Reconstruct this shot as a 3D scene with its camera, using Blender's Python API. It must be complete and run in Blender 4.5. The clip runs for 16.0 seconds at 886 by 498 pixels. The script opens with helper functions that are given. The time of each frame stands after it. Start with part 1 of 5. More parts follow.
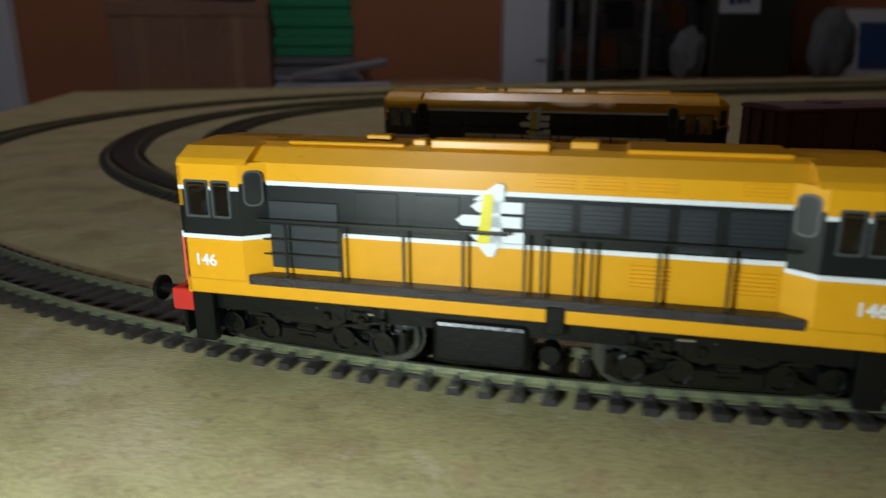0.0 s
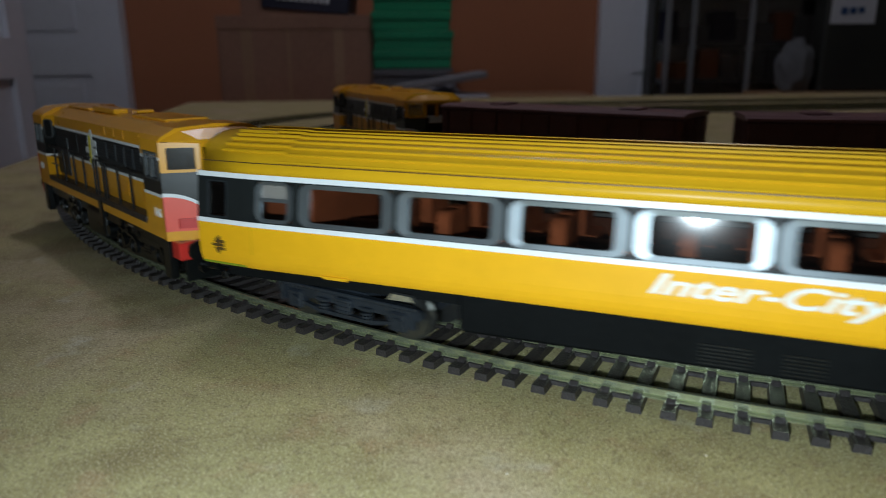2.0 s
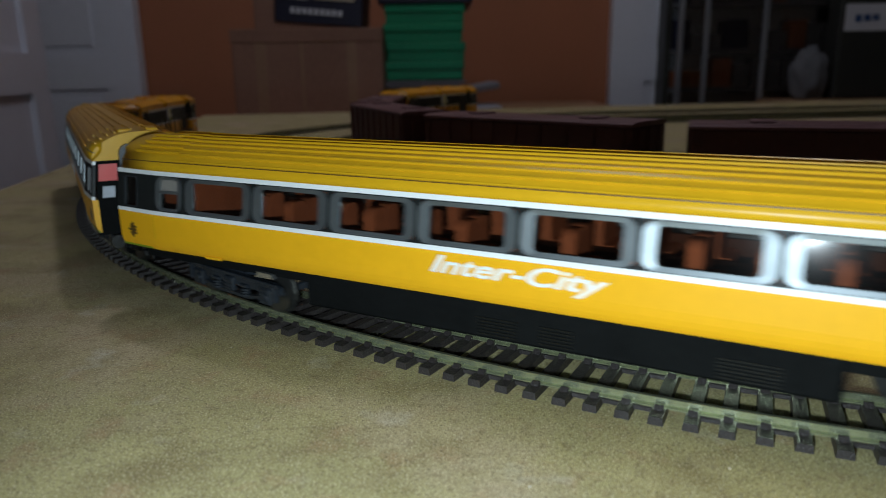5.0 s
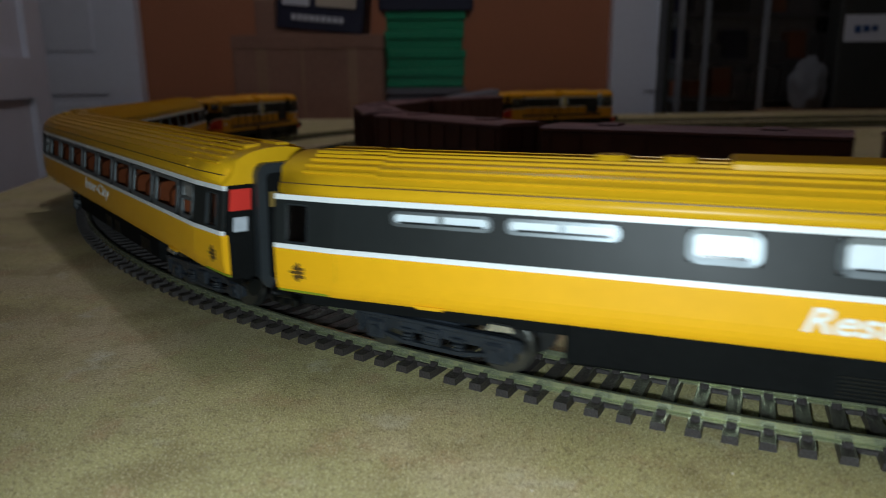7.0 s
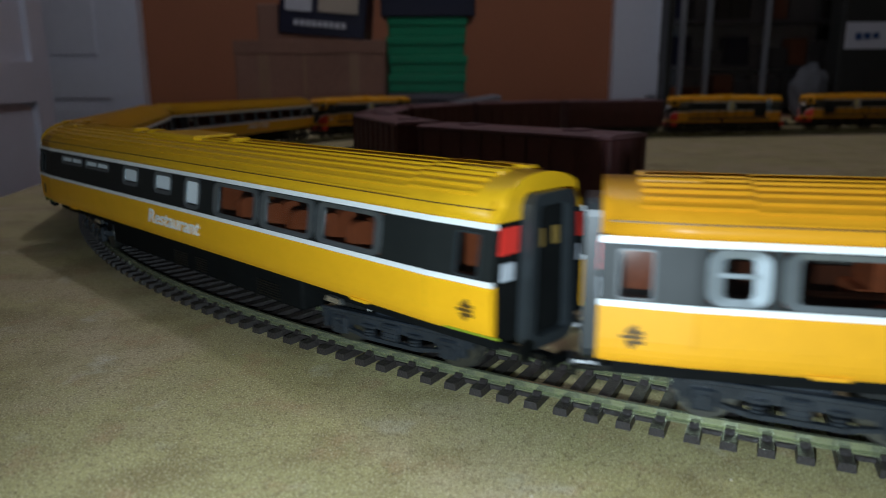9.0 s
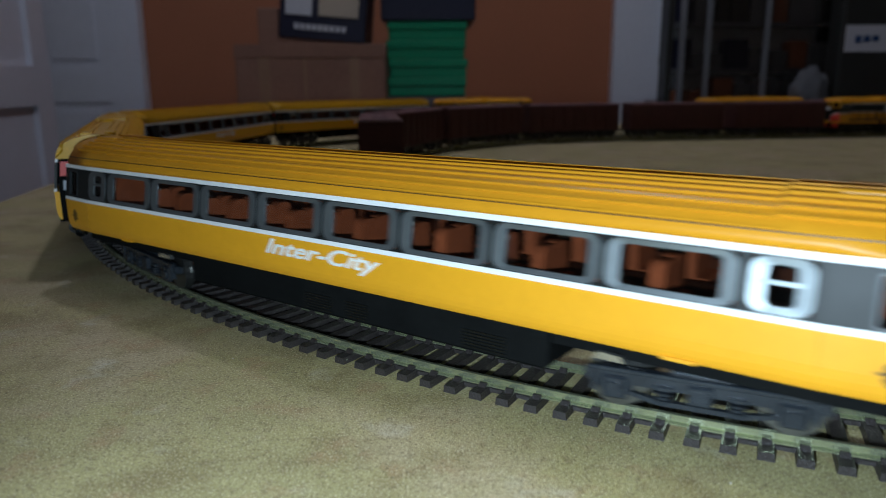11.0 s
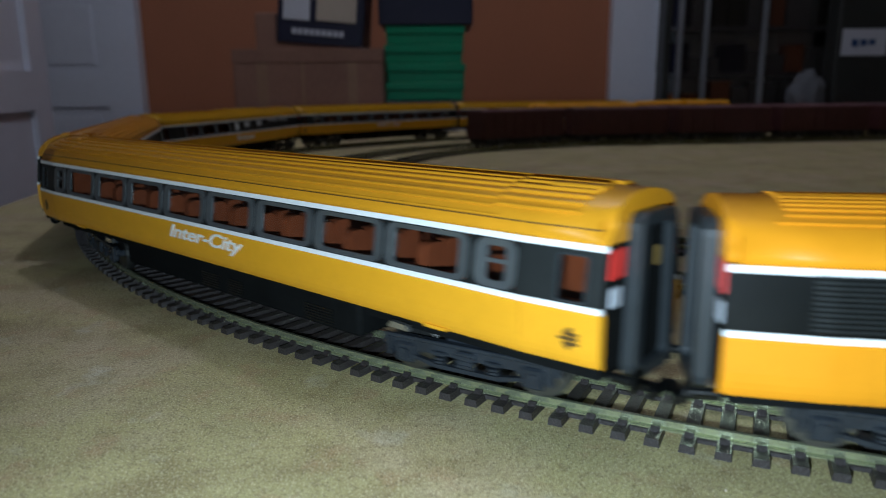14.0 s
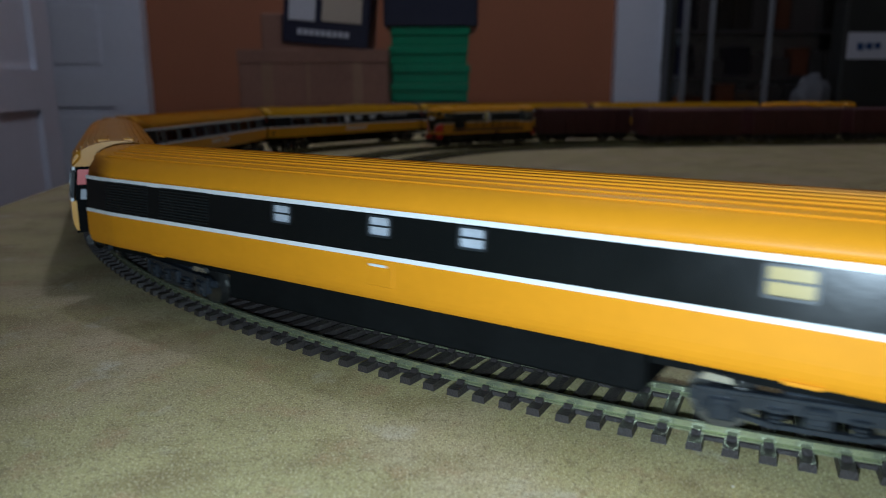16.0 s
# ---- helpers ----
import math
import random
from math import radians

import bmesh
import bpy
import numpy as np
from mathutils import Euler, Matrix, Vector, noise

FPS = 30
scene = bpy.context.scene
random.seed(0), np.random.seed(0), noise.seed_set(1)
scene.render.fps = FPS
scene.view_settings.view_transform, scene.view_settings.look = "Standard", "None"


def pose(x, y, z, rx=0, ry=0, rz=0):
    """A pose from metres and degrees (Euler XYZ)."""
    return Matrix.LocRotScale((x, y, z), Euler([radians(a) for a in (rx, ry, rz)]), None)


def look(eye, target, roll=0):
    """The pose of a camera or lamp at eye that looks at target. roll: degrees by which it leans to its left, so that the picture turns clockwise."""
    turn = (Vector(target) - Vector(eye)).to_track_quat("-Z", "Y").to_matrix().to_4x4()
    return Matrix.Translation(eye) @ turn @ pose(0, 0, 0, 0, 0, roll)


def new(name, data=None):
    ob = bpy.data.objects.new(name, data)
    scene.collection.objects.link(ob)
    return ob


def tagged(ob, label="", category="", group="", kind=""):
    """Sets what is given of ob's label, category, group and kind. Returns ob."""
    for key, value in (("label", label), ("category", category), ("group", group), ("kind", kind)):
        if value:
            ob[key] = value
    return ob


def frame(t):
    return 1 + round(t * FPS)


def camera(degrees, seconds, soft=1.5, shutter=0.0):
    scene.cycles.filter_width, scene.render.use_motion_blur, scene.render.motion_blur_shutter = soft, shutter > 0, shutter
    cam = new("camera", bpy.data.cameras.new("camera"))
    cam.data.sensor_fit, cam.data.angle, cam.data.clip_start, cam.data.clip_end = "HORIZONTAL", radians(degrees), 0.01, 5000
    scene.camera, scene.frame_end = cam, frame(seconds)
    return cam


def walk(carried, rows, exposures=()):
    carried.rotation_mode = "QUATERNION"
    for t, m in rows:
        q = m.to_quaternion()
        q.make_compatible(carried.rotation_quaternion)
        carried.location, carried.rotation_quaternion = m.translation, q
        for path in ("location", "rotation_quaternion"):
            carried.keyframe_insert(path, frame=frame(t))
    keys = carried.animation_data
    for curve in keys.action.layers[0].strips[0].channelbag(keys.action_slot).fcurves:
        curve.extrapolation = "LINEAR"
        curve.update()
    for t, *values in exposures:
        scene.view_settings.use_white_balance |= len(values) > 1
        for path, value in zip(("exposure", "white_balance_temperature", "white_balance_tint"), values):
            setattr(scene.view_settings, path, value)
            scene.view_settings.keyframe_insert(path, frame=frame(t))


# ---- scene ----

# ================= camera =================
cam = camera(63.72, 16.0, soft=0.95, shutter=0.55)
# a small lens focused on the near track
cam.data.dof.use_dof = True
cam.data.dof.focus_distance, cam.data.dof.aperture_fstop = 0.19, 19.0
walk(cam, [
    (0, pose(0.0575, -0.0175, 0.0734, 73.95, 0.23, -6.88)),
    (0.5, pose(0.0302, -0.0103, 0.0725, 74.32, 0.71, -4.71)),
    (1, pose(0.0177, -0.0053, 0.0722, 74.55, 0.68, -3.25)),
    (1.5, pose(0.0097, -0.0021, 0.0718, 74.85, 0.40, -2.06)),
    (2, pose(0.0026, 0.0026, 0.0714, 74.96, 0.29, -1.23)),
    (2.5, pose(0.0012, 0.0036, 0.0718, 75.32, 0.65, -0.74)),
    (3, pose(0.0018, 0.0025, 0.0724, 75.80, 0.82, -0.52)),
    (3.5, pose(0.0015, 0.0020, 0.0727, 75.75, 0.83, -0.37)),
    (6, pose(0.0009, 0.0020, 0.0714, 75.92, 0.80, -0.30)),
    (6.5, pose(0.0007, 0.0024, 0.0711, 76.30, 0.53, -0.31)),
    (7, pose(0.0003, 0.0023, 0.0710, 76.39, 0.42, -0.32)),
    (7.5, pose(0.0005, 0.0021, 0.0707, 76.52, 0.44, -0.22)),
    (8, pose(0.0008, 0.0021, 0.0711, 76.67, 0.32, -0.34)),
    (8.5, pose(0.0005, 0.0015, 0.0709, 76.83, 0.26, -0.21)),
    (9, pose(0.0002, 0.0011, 0.0716, 76.79, 0.20, -0.20)),
    (11.5, pose(0.0008, 0.0011, 0.0716, 77.17, 0.33, -0.19)),
    (12, pose(0.0014, 0.0018, 0.0721, 77.24, 0.43, -0.31)),
    (12.5, pose(0.0010, 0.0024, 0.0714, 76.99, 0.31, -0.40)),
    (13, pose(0.0007, 0.0015, 0.0711, 77.15, 0.18, -0.34)),
    (13.5, pose(0.0006, 0.0011, 0.0720, 77.27, 0.31, -0.32)),
    (14, pose(0.0013, 0.0012, 0.0723, 77.37, 0.40, -0.32)),
    (14.5, pose(0.0012, 0.0015, 0.0719, 77.32, 0.41, -0.25)),
    (15, pose(0.0013, 0.0015, 0.0713, 77.33, 0.60, -0.14)),
    (15.5, pose(0.0004, 0.0002, 0.0717, 77.50, 0.24, -0.00)),
    (16, pose(0.0000, 0.0000, 0.0714, 77.50, 0.09, 0.00)),
], [(0, -0.05, 6200, 10), (0.5, -0.2, 6200, 10), (1, 0.05, 6000, 10), (1.5, -0.1, 5800, 10), (2, 0.0, 5800, 10), (2.5, 0.0, 5900, 10), (3.5, 0.08, 5800, 10), (6, 0.05, 5800, 10), (6.5, -0.05, 5900, 10), (7.5, -0.1, 6000, 10), (8.5, -0.1, 6000, 10), (9, 0.1, 5700, 10), (11.5, 0.3, 5350, 10), (12, 0.05, 5250, 10), (12.5, 0.15, 5250, 10), (13, 0.15, 5350, 10), (14, 0.35, 5400, 10), (14.5, 0.1, 5500, 10), (15.5, 0.3, 5350, 10), (16, 0.2, 5350, 10)])

# ================= light =================
# the phone's white light beside its lens, and the room's one ceiling bulb
world = bpy.data.worlds.new("world")
world.use_nodes = True
world.node_tree.nodes["Background"].inputs[0].default_value = (0.5, 0.6, 0.75, 1)
world.node_tree.nodes["Background"].inputs[1].default_value = 0.01
scene.world = world


def bulb(name, place, watts, colour, radius):
    data = bpy.data.lights.new(name, "POINT")
    data.energy, data.color, data.shadow_soft_size = watts, colour, radius
    ob = new(name, data)
    ob.location = place
    return ob


# the phone's light throws a wide soft-edged cone ahead
flash = bpy.data.lights.new("phone_light", "SPOT")
flash.energy, flash.color, flash.shadow_soft_size = 1.12, (0.87, 1.0, 1.0), 0.003
flash.spot_size, flash.spot_blend = radians(138), 0.5
new("phone_light", flash).matrix_basis = look((-0.012, -0.002, 0.0565), (0.085, 0.185, 0.0))
bulb("ceiling_bulb", (0.0, 0.92, 1.42), 7.0, (1.0, 0.93, 0.98), 0.04)

# ================= materials =================


def material(name, colour, rough=0.5, metal=0.0, vary=0.15, fine=900.0, coarse=40.0, bump=0.15, second=None, spec=0.5, coat=0.0, stretch=None):
    m = bpy.data.materials.new(name)
    m.use_nodes = True
    nt = m.node_tree
    nodes, links = nt.nodes, nt.links
    bsdf = nodes["Principled BSDF"]
    bsdf.inputs["Roughness"].default_value = rough
    bsdf.inputs["Metallic"].default_value = metal
    bsdf.inputs["Specular IOR Level"].default_value = spec
    bsdf.inputs["Coat Weight"].default_value = coat
    where = nodes.new("ShaderNodeTexCoord")
    src = where.outputs["Object"]
    if stretch:
        mp = nodes.new("ShaderNodeMapping")
        mp.inputs["Scale"].default_value = stretch
        links.new(src, mp.inputs["Vector"])
        src = mp.outputs["Vector"]
    n1 = nodes.new("ShaderNodeTexNoise")
    n1.inputs["Scale"].default_value, n1.inputs["Detail"].default_value = fine, 4
    n2 = nodes.new("ShaderNodeTexNoise")
    n2.inputs["Scale"].default_value, n2.inputs["Detail"].default_value = coarse, 5
    links.new(src, n1.inputs["Vector"])
    links.new(src, n2.inputs["Vector"])
    mix = nodes.new("ShaderNodeMath")
    mix.operation = "ADD"
    links.new(n1.outputs["Fac"], mix.inputs[0])
    links.new(n2.outputs["Fac"], mix.inputs[1])
    ramp = nodes.new("ShaderNodeMapRange")
    ramp.inputs["From Min"].default_value, ramp.inputs["From Max"].default_value = 0.6, 1.4
    links.new(mix.outputs[0], ramp.inputs["Value"])
    blend = nodes.new("ShaderNodeMix")
    blend.data_type = "RGBA"
    c = colour
    dark = second or tuple(v * (1 - vary) for v in c)
    light = tuple(min(1, v * (1 + vary)) for v in c)
    blend.inputs["A"].default_value = (*dark, 1)
    blend.inputs["B"].default_value = (*light, 1)
    links.new(ramp.outputs["Result"], blend.inputs["Factor"])
    links.new(blend.outputs["Result"], bsdf.inputs["Base Color"])
    if bump:
        bp = nodes.new("ShaderNodeBump")
        bp.inputs["Strength"].default_value = bump
        bp.inputs["Distance"].default_value = 0.0004
        links.new(n1.outputs["Fac"], bp.inputs["Height"])
        links.new(bp.outputs["Normal"], bsdf.inputs["Normal"])
    rr = nodes.new("ShaderNodeMapRange")
    rr.inputs["To Min"].default_value, rr.inputs["To Max"].default_value = max(0, rough - 0.08), min(1, rough + 0.08)
    links.new(n2.outputs["Fac"], rr.inputs["Value"])
    links.new(rr.outputs["Result"], bsdf.inputs["Roughness"])
    return m


def glass(name, tint, gloss=0.12, rough=0.06):
    m = bpy.data.materials.new(name)
    m.use_nodes = True
    nt = m.node_tree
    nt.nodes.clear()
    out = nt.nodes.new("ShaderNodeOutputMaterial")
    mix = nt.nodes.new("ShaderNodeMixShader")
    mix.inputs[0].default_value = gloss
    tr = nt.nodes.new("ShaderNodeBsdfTransparent")
    tr.inputs[0].default_value = (*tint, 1)
    gl = nt.nodes.new("ShaderNodeBsdfGlossy")
    gl.inputs["Roughness"].default_value = rough
    nt.links.new(tr.outputs[0], mix.inputs[1])
    nt.links.new(gl.outputs[0], mix.inputs[2])
    nt.links.new(mix.outputs[0], out.inputs[0])
    return m




def hardboard():
    """Bare hardboard: fine fibres, dark specks, and broad pale and pinkish stains."""
    m = material("hardboard", (0.41, 0.360, 0.155), 0.72, vary=0.30, fine=2200, coarse=28, bump=0.5)
    nt = m.node_tree
    nodes, links = nt.nodes, nt.links
    bsdf = nodes["Principled BSDF"]
    base = bsdf.inputs["Base Color"].links[0].from_socket
    where = nodes["Texture Coordinate"].outputs["Object"]

    def layer(under, scale, detail, lo, hi, amount, colour):
        n = nodes.new("ShaderNodeTexNoise")
        n.inputs["Scale"].default_value, n.inputs["Detail"].default_value, n.inputs["Roughness"].default_value = scale, detail, 0.6
        links.new(where, n.inputs["Vector"])
        r = nodes.new("ShaderNodeMapRange")
        r.inputs["From Min"].default_value, r.inputs["From Max"].default_value = lo, hi
        r.inputs["To Max"].default_value = amount
        links.new(n.outputs["Fac"], r.inputs["Value"])
        x = nodes.new("ShaderNodeMix")
        x.data_type = "RGBA"
        x.inputs["B"].default_value = (*colour, 1)
        links.new(r.outputs["Result"], x.inputs["Factor"])
        links.new(under, x.inputs["A"])
        return x.outputs["Result"]

    base = layer(base, 13, 6, 0.48, 0.62, 0.80, (0.47, 0.375, 0.235))
    base = layer(base, 30, 8, 0.50, 0.64, 0.85, (0.265, 0.210, 0.085))
    base = layer(base, 75, 7, 0.55, 0.66, 0.55, (0.40, 0.255, 0.130))
    base = layer(base, 48, 9, 0.60, 0.72, 0.60, (0.60, 0.58, 0.47))
    base = layer(base, 420, 7, 0.54, 0.62, 0.45, (0.20, 0.150, 0.070))
    base = layer(base, 1500, 5, 0.53, 0.62, 0.75, (0.14, 0.105, 0.045))
    base = layer(base, 2100, 4, 0.54, 0.64, 0.85, (0.74, 0.67, 0.43))
    links.new(base, bsdf.inputs["Base Color"])
    return m


M_BOARD = hardboard()
M_RAIL = material("nickel_silver", (0.46, 0.49, 0.31), 0.21, metal=0.80, vary=0.15, fine=500, coarse=60, bump=0.08)
M_SLEEPER = material("sleeper_plastic", (0.036, 0.030, 0.028), 0.38, vary=0.45, fine=1800, coarse=260, bump=0.9, spec=0.3)
M_ORANGE = material("loco_orange", (0.75, 0.35, 0.007), 0.30, vary=0.05, fine=300, coarse=30, bump=0.03)
M_YELLOW = material("coach_yellow", (0.78, 0.402, 0.004), 0.36, vary=0.05, fine=300, coarse=25, bump=0.03, spec=0.3)
M_YELLOWROOF = material("roof_yellow", (0.62, 0.35, 0.005), 0.34, vary=0.07, fine=300, coarse=25, bump=0.04, spec=0.25)
M_AMBER = material("coach_orange", (0.71, 0.342, 0.007), 0.36, vary=0.05, fine=300, coarse=25, bump=0.03)
M_AMBERROOF = material("roof_orange", (0.58, 0.265, 0.007), 0.36, vary=0.07, fine=300, coarse=25, bump=0.04, spec=0.25)
M_VAN = material("van_orange", (0.68, 0.278, 0.005), 0.42, vary=0.05, fine=300, coarse=25, bump=0.03, spec=0.2)
M_BLACK = material("livery_black", (0.009, 0.011, 0.011), 0.32, vary=0.15, fine=400, coarse=40, bump=0.04, spec=0.5)
M_BAND = material("window_band_black", (0.011, 0.013, 0.013), 0.5, vary=0.15, fine=400, coarse=40, bump=0.04, spec=0.3)
M_GREYBLACK = material("panel_grey", (0.020, 0.024, 0.027), 0.42, vary=0.15, fine=400, coarse=60, bump=0.04)
M_UNDER = material("underframe_black", (0.0035, 0.004, 0.004), 0.3, vary=0.3, fine=700, coarse=90, bump=0.3, spec=0.35)
M_MATT = material("matt_black", (0.006, 0.0065, 0.0065), 0.8, vary=0.3, fine=700, coarse=90, bump=0.1, spec=0.06)
M_BOGIE = material("bogie_black", (0.020, 0.024, 0.030), 0.28, vary=0.3, fine=900, coarse=120, bump=0.25, spec=0.4)
M_LOCOBOGIE = material("loco_bogie_black", (0.003, 0.0034, 0.0034), 0.2, vary=0.3, fine=900, coarse=120, bump=0.5, spec=0.6)
M_FRAMEGREY = material("rim_grey", (0.09, 0.095, 0.095), 0.3, metal=0.3, vary=0.2, fine=600, coarse=80, bump=0.05)
M_DIMYELLOW = material("dim_yellow", (0.20, 0.13, 0.028), 0.5, vary=0.08, fine=500, coarse=60, bump=0.0)
M_PALEYELLOW = material("yellowed_pane", (0.36, 0.27, 0.07), 0.4, vary=0.06, fine=500, coarse=60, bump=0.0)
M_NOTICE = material("notice_grey", (0.42, 0.45, 0.50), 0.6, vary=0.2, fine=1500, coarse=300, bump=0.0)
M_GLOSSBLACK = material("gloss_black", (0.005, 0.006, 0.006), 0.22, vary=0.15, fine=400, coarse=40, bump=0.05, spec=0.5)
M_CABGREY = material("cab_fittings_grey", (0.11, 0.12, 0.13), 0.5, vary=0.2, fine=400, coarse=60, bump=0.1)
M_WHITE = material("stripe_white", (0.80, 0.82, 0.82), 0.4, vary=0.04, fine=500, coarse=60, bump=0.03)
M_SILVER = material("window_silver", (0.20, 0.22, 0.23), 0.42, metal=0.78, vary=0.08, fine=600, coarse=80, bump=0.04)
M_FROST = material("frosted_white", (0.72, 0.78, 0.82), 0.35, vary=0.05, fine=500, coarse=60, bump=0.03)
M_SEAT = material("seat_orange_brown", (0.36, 0.115, 0.05), 0.8, vary=0.3, fine=700, coarse=80, bump=0.1, spec=0.06)
M_INNER = material("interior_brown", (0.085, 0.032, 0.018), 0.8, vary=0.3, fine=700, coarse=80, bump=0.1, spec=0.06)
M_RED = material("warning_red", (0.58, 0.03, 0.02), 0.38, vary=0.08, fine=400, coarse=60, bump=0.04)
M_PINKRED = material("nose_red", (0.80, 0.10, 0.06), 0.4, vary=0.06, fine=400, coarse=60, bump=0.03)
M_LOGOYELLOW = material("emblem_yellow", (0.80, 0.68, 0.02), 0.4, vary=0.04, fine=400, coarse=60, bump=0.0)
M_GREENBIT = material("lining_green", (0.20, 0.26, 0.01), 0.45, vary=0.1, fine=400, coarse=60, bump=0.0)
M_LINING = material("emblem_dark_brown", (0.09, 0.05, 0.012), 0.45, vary=0.1, fine=400, coarse=60, bump=0.0)
M_STEEL = material("wheel_steel", (0.16, 0.16, 0.15), 0.3, metal=0.9, vary=0.15, fine=500, coarse=90, bump=0.05)
# bright steel for the small plates added as glints
M_GLINT = material("glint_steel", (0.62, 0.62, 0.58), 0.25, metal=0.9, vary=0.1, fine=500, coarse=90, bump=0.03)
M_MAROON = material("wagon_maroon", (0.075, 0.022, 0.022), 0.55, vary=0.2, fine=500, coarse=60, bump=0.1)
M_MAROONTOP = material("wagon_roof_maroon", (0.14, 0.065, 0.07), 0.5, vary=0.2, fine=500, coarse=60, bump=0.1)
M_GLASS = glass("clear_glazing", (0.78, 0.75, 0.72), 0.045, 0.075)
M_CABGLASS = glass("cab_glazing", (0.66, 0.70, 0.72), 0.28, 0.10)
M_CARD = material("cardboard", (0.27, 0.15, 0.10), 0.75, vary=0.18, fine=160, coarse=7, bump=0.15)
M_TAPE = material("parcel_tape", (0.34, 0.22, 0.14), 0.25, vary=0.1, fine=120, coarse=10, bump=0.05)
M_TERRACOTTA = material("terracotta_paint", (0.41, 0.165, 0.078), 0.8, vary=0.08, fine=120, coarse=4, bump=0.15)
M_WALL = material("plain_wall", (0.55, 0.52, 0.46), 0.85, vary=0.06, fine=100, coarse=4, bump=0.1)
M_CEILING = material("ceiling_white", (0.75, 0.74, 0.70), 0.9, vary=0.04, fine=80, coarse=4, bump=0.1)
M_FLOOR = material("brown_floor", (0.16, 0.10, 0.06), 0.6, vary=0.2, fine=90, coarse=5, bump=0.1)
M_DOOR = material("door_white", (0.76, 0.81, 0.88), 0.45, vary=0.04, fine=90, coarse=5, bump=0.06)
M_NAVY = material("box_navy", (0.018, 0.020, 0.045), 0.4, vary=0.15, fine=120, coarse=9, bump=0.05)
M_GREEN = material("box_green", (0.008, 0.26, 0.11), 0.45, vary=0.12, fine=120, coarse=9, bump=0.05)
M_PALE = material("print_pale", (0.62, 0.64, 0.68), 0.5, vary=0.06, fine=120, coarse=9, bump=0.03)
M_BEIGE = material("print_beige", (0.50, 0.44, 0.34), 0.5, vary=0.06, fine=120, coarse=9, bump=0.03)
M_PAPER = material("paper_stack", (0.50, 0.52, 0.60), 0.7, vary=0.08, fine=140, coarse=9, bump=0.1)
M_FOLDER = material("grey_folder", (0.20, 0.20, 0.22), 0.6, vary=0.1, fine=140, coarse=9, bump=0.08)
M_DARKWOOD = material("dark_cabinet", (0.030, 0.032, 0.028), 0.45, vary=0.3, fine=150, coarse=8, bump=0.1)
M_SHELF = material("shelf_grey", (0.12, 0.13, 0.14), 0.5, vary=0.15, fine=150, coarse=8, bump=0.05)
M_FRAME = material("aluminium_frame", (0.36, 0.39, 0.42), 0.4, metal=0.6, vary=0.1, fine=150, coarse=10, bump=0.05)
M_BOOKRED = material("boxes_red_brown", (0.25, 0.09, 0.04), 0.6, vary=0.2, fine=150, coarse=10, bump=0.05)
M_BLUE = material("picture_blue", (0.03, 0.08, 0.22), 0.5, vary=0.15, fine=120, coarse=8, bump=0.03)
M_CLOTH = material("grey_cloth", (0.15, 0.16, 0.17), 0.9, vary=0.1, fine=250, coarse=12, bump=0.2)
M_PINE = material("pine_timber", (0.34, 0.20, 0.10), 0.6, vary=0.2, fine=140, coarse=7, bump=0.15)

# ================= mesh helpers (millimetres) =================
K = 0.001


def box(bm, x0, x1, y0, y1, z0, z1, bevel=0.0, seg=1):
    v = [bm.verts.new((x, y, z)) for z in (z0, z1) for y in (y0, y1) for x in (x0, x1)]
    f = [bm.faces.new([v[i] for i in q]) for q in ((0, 2, 3, 1), (4, 5, 7, 6), (0, 1, 5, 4), (1, 3, 7, 5), (3, 2, 6, 7), (2, 0, 4, 6))]
    if bevel:
        edges = list({e for q in f for e in q.edges})
        bmesh.ops.bevel(bm, geom=edges, offset=bevel, segments=seg, affect="EDGES", profile=0.5)
    return bm


def prism(bm, outline, axis, c0, c1):
    """Closed outline of (a, b) swept from c0 to c1 along axis: x takes (y, z), y takes (x, z), z takes (x, y)."""
    def at(a, b, c):
        return {"x": (c, a, b), "y": (a, c, b), "z": (a, b, c)}[axis]
    lo = [bm.verts.new(at(a, b, c0)) for a, b in outline]
    hi = [bm.verts.new(at(a, b, c1)) for a, b in outline]
    n = len(outline)
    for i in range(n):
        bm.faces.new((lo[i], lo[(i + 1) % n], hi[(i + 1) % n], hi[i]))
    bm.faces.new(lo)
    bm.faces.new(hi)
    return bm


def drum(bm, x, y, z, r, length, axis="y", n=16, r2=None):
    turn = {"y": Matrix.Rotation(math.pi / 2, 4, "X"), "x": Matrix.Rotation(math.pi / 2, 4, "Y"), "z": Matrix.Identity(4)}[axis]
    bmesh.ops.create_cone(bm, cap_ends=True, segments=n, radius1=r, radius2=r if r2 is None else r2, depth=length, matrix=Matrix.Translation((x, y, z)) @ turn)
    return bm


def mesh_of(name, bm, mat, smooth=False):
    bmesh.ops.recalc_face_normals(bm, faces=bm.faces)
    bm.transform(Matrix.Scale(K, 4))
    me = bpy.data.meshes.new(name)
    bm.to_mesh(me)
    bm.free()
    me.materials.append(mat)
    if smooth:
        for p in me.polygons:
            p.use_smooth = True
    return me


def part(name, bm, mat, parent=None, label="", smooth=False, at=None):
    ob = new(name, mesh_of(name, bm, mat, smooth))
    if parent:
        ob.parent = parent
    if at is not None:
        ob.matrix_basis = at
    if label:
        ob["label"] = label
    return ob


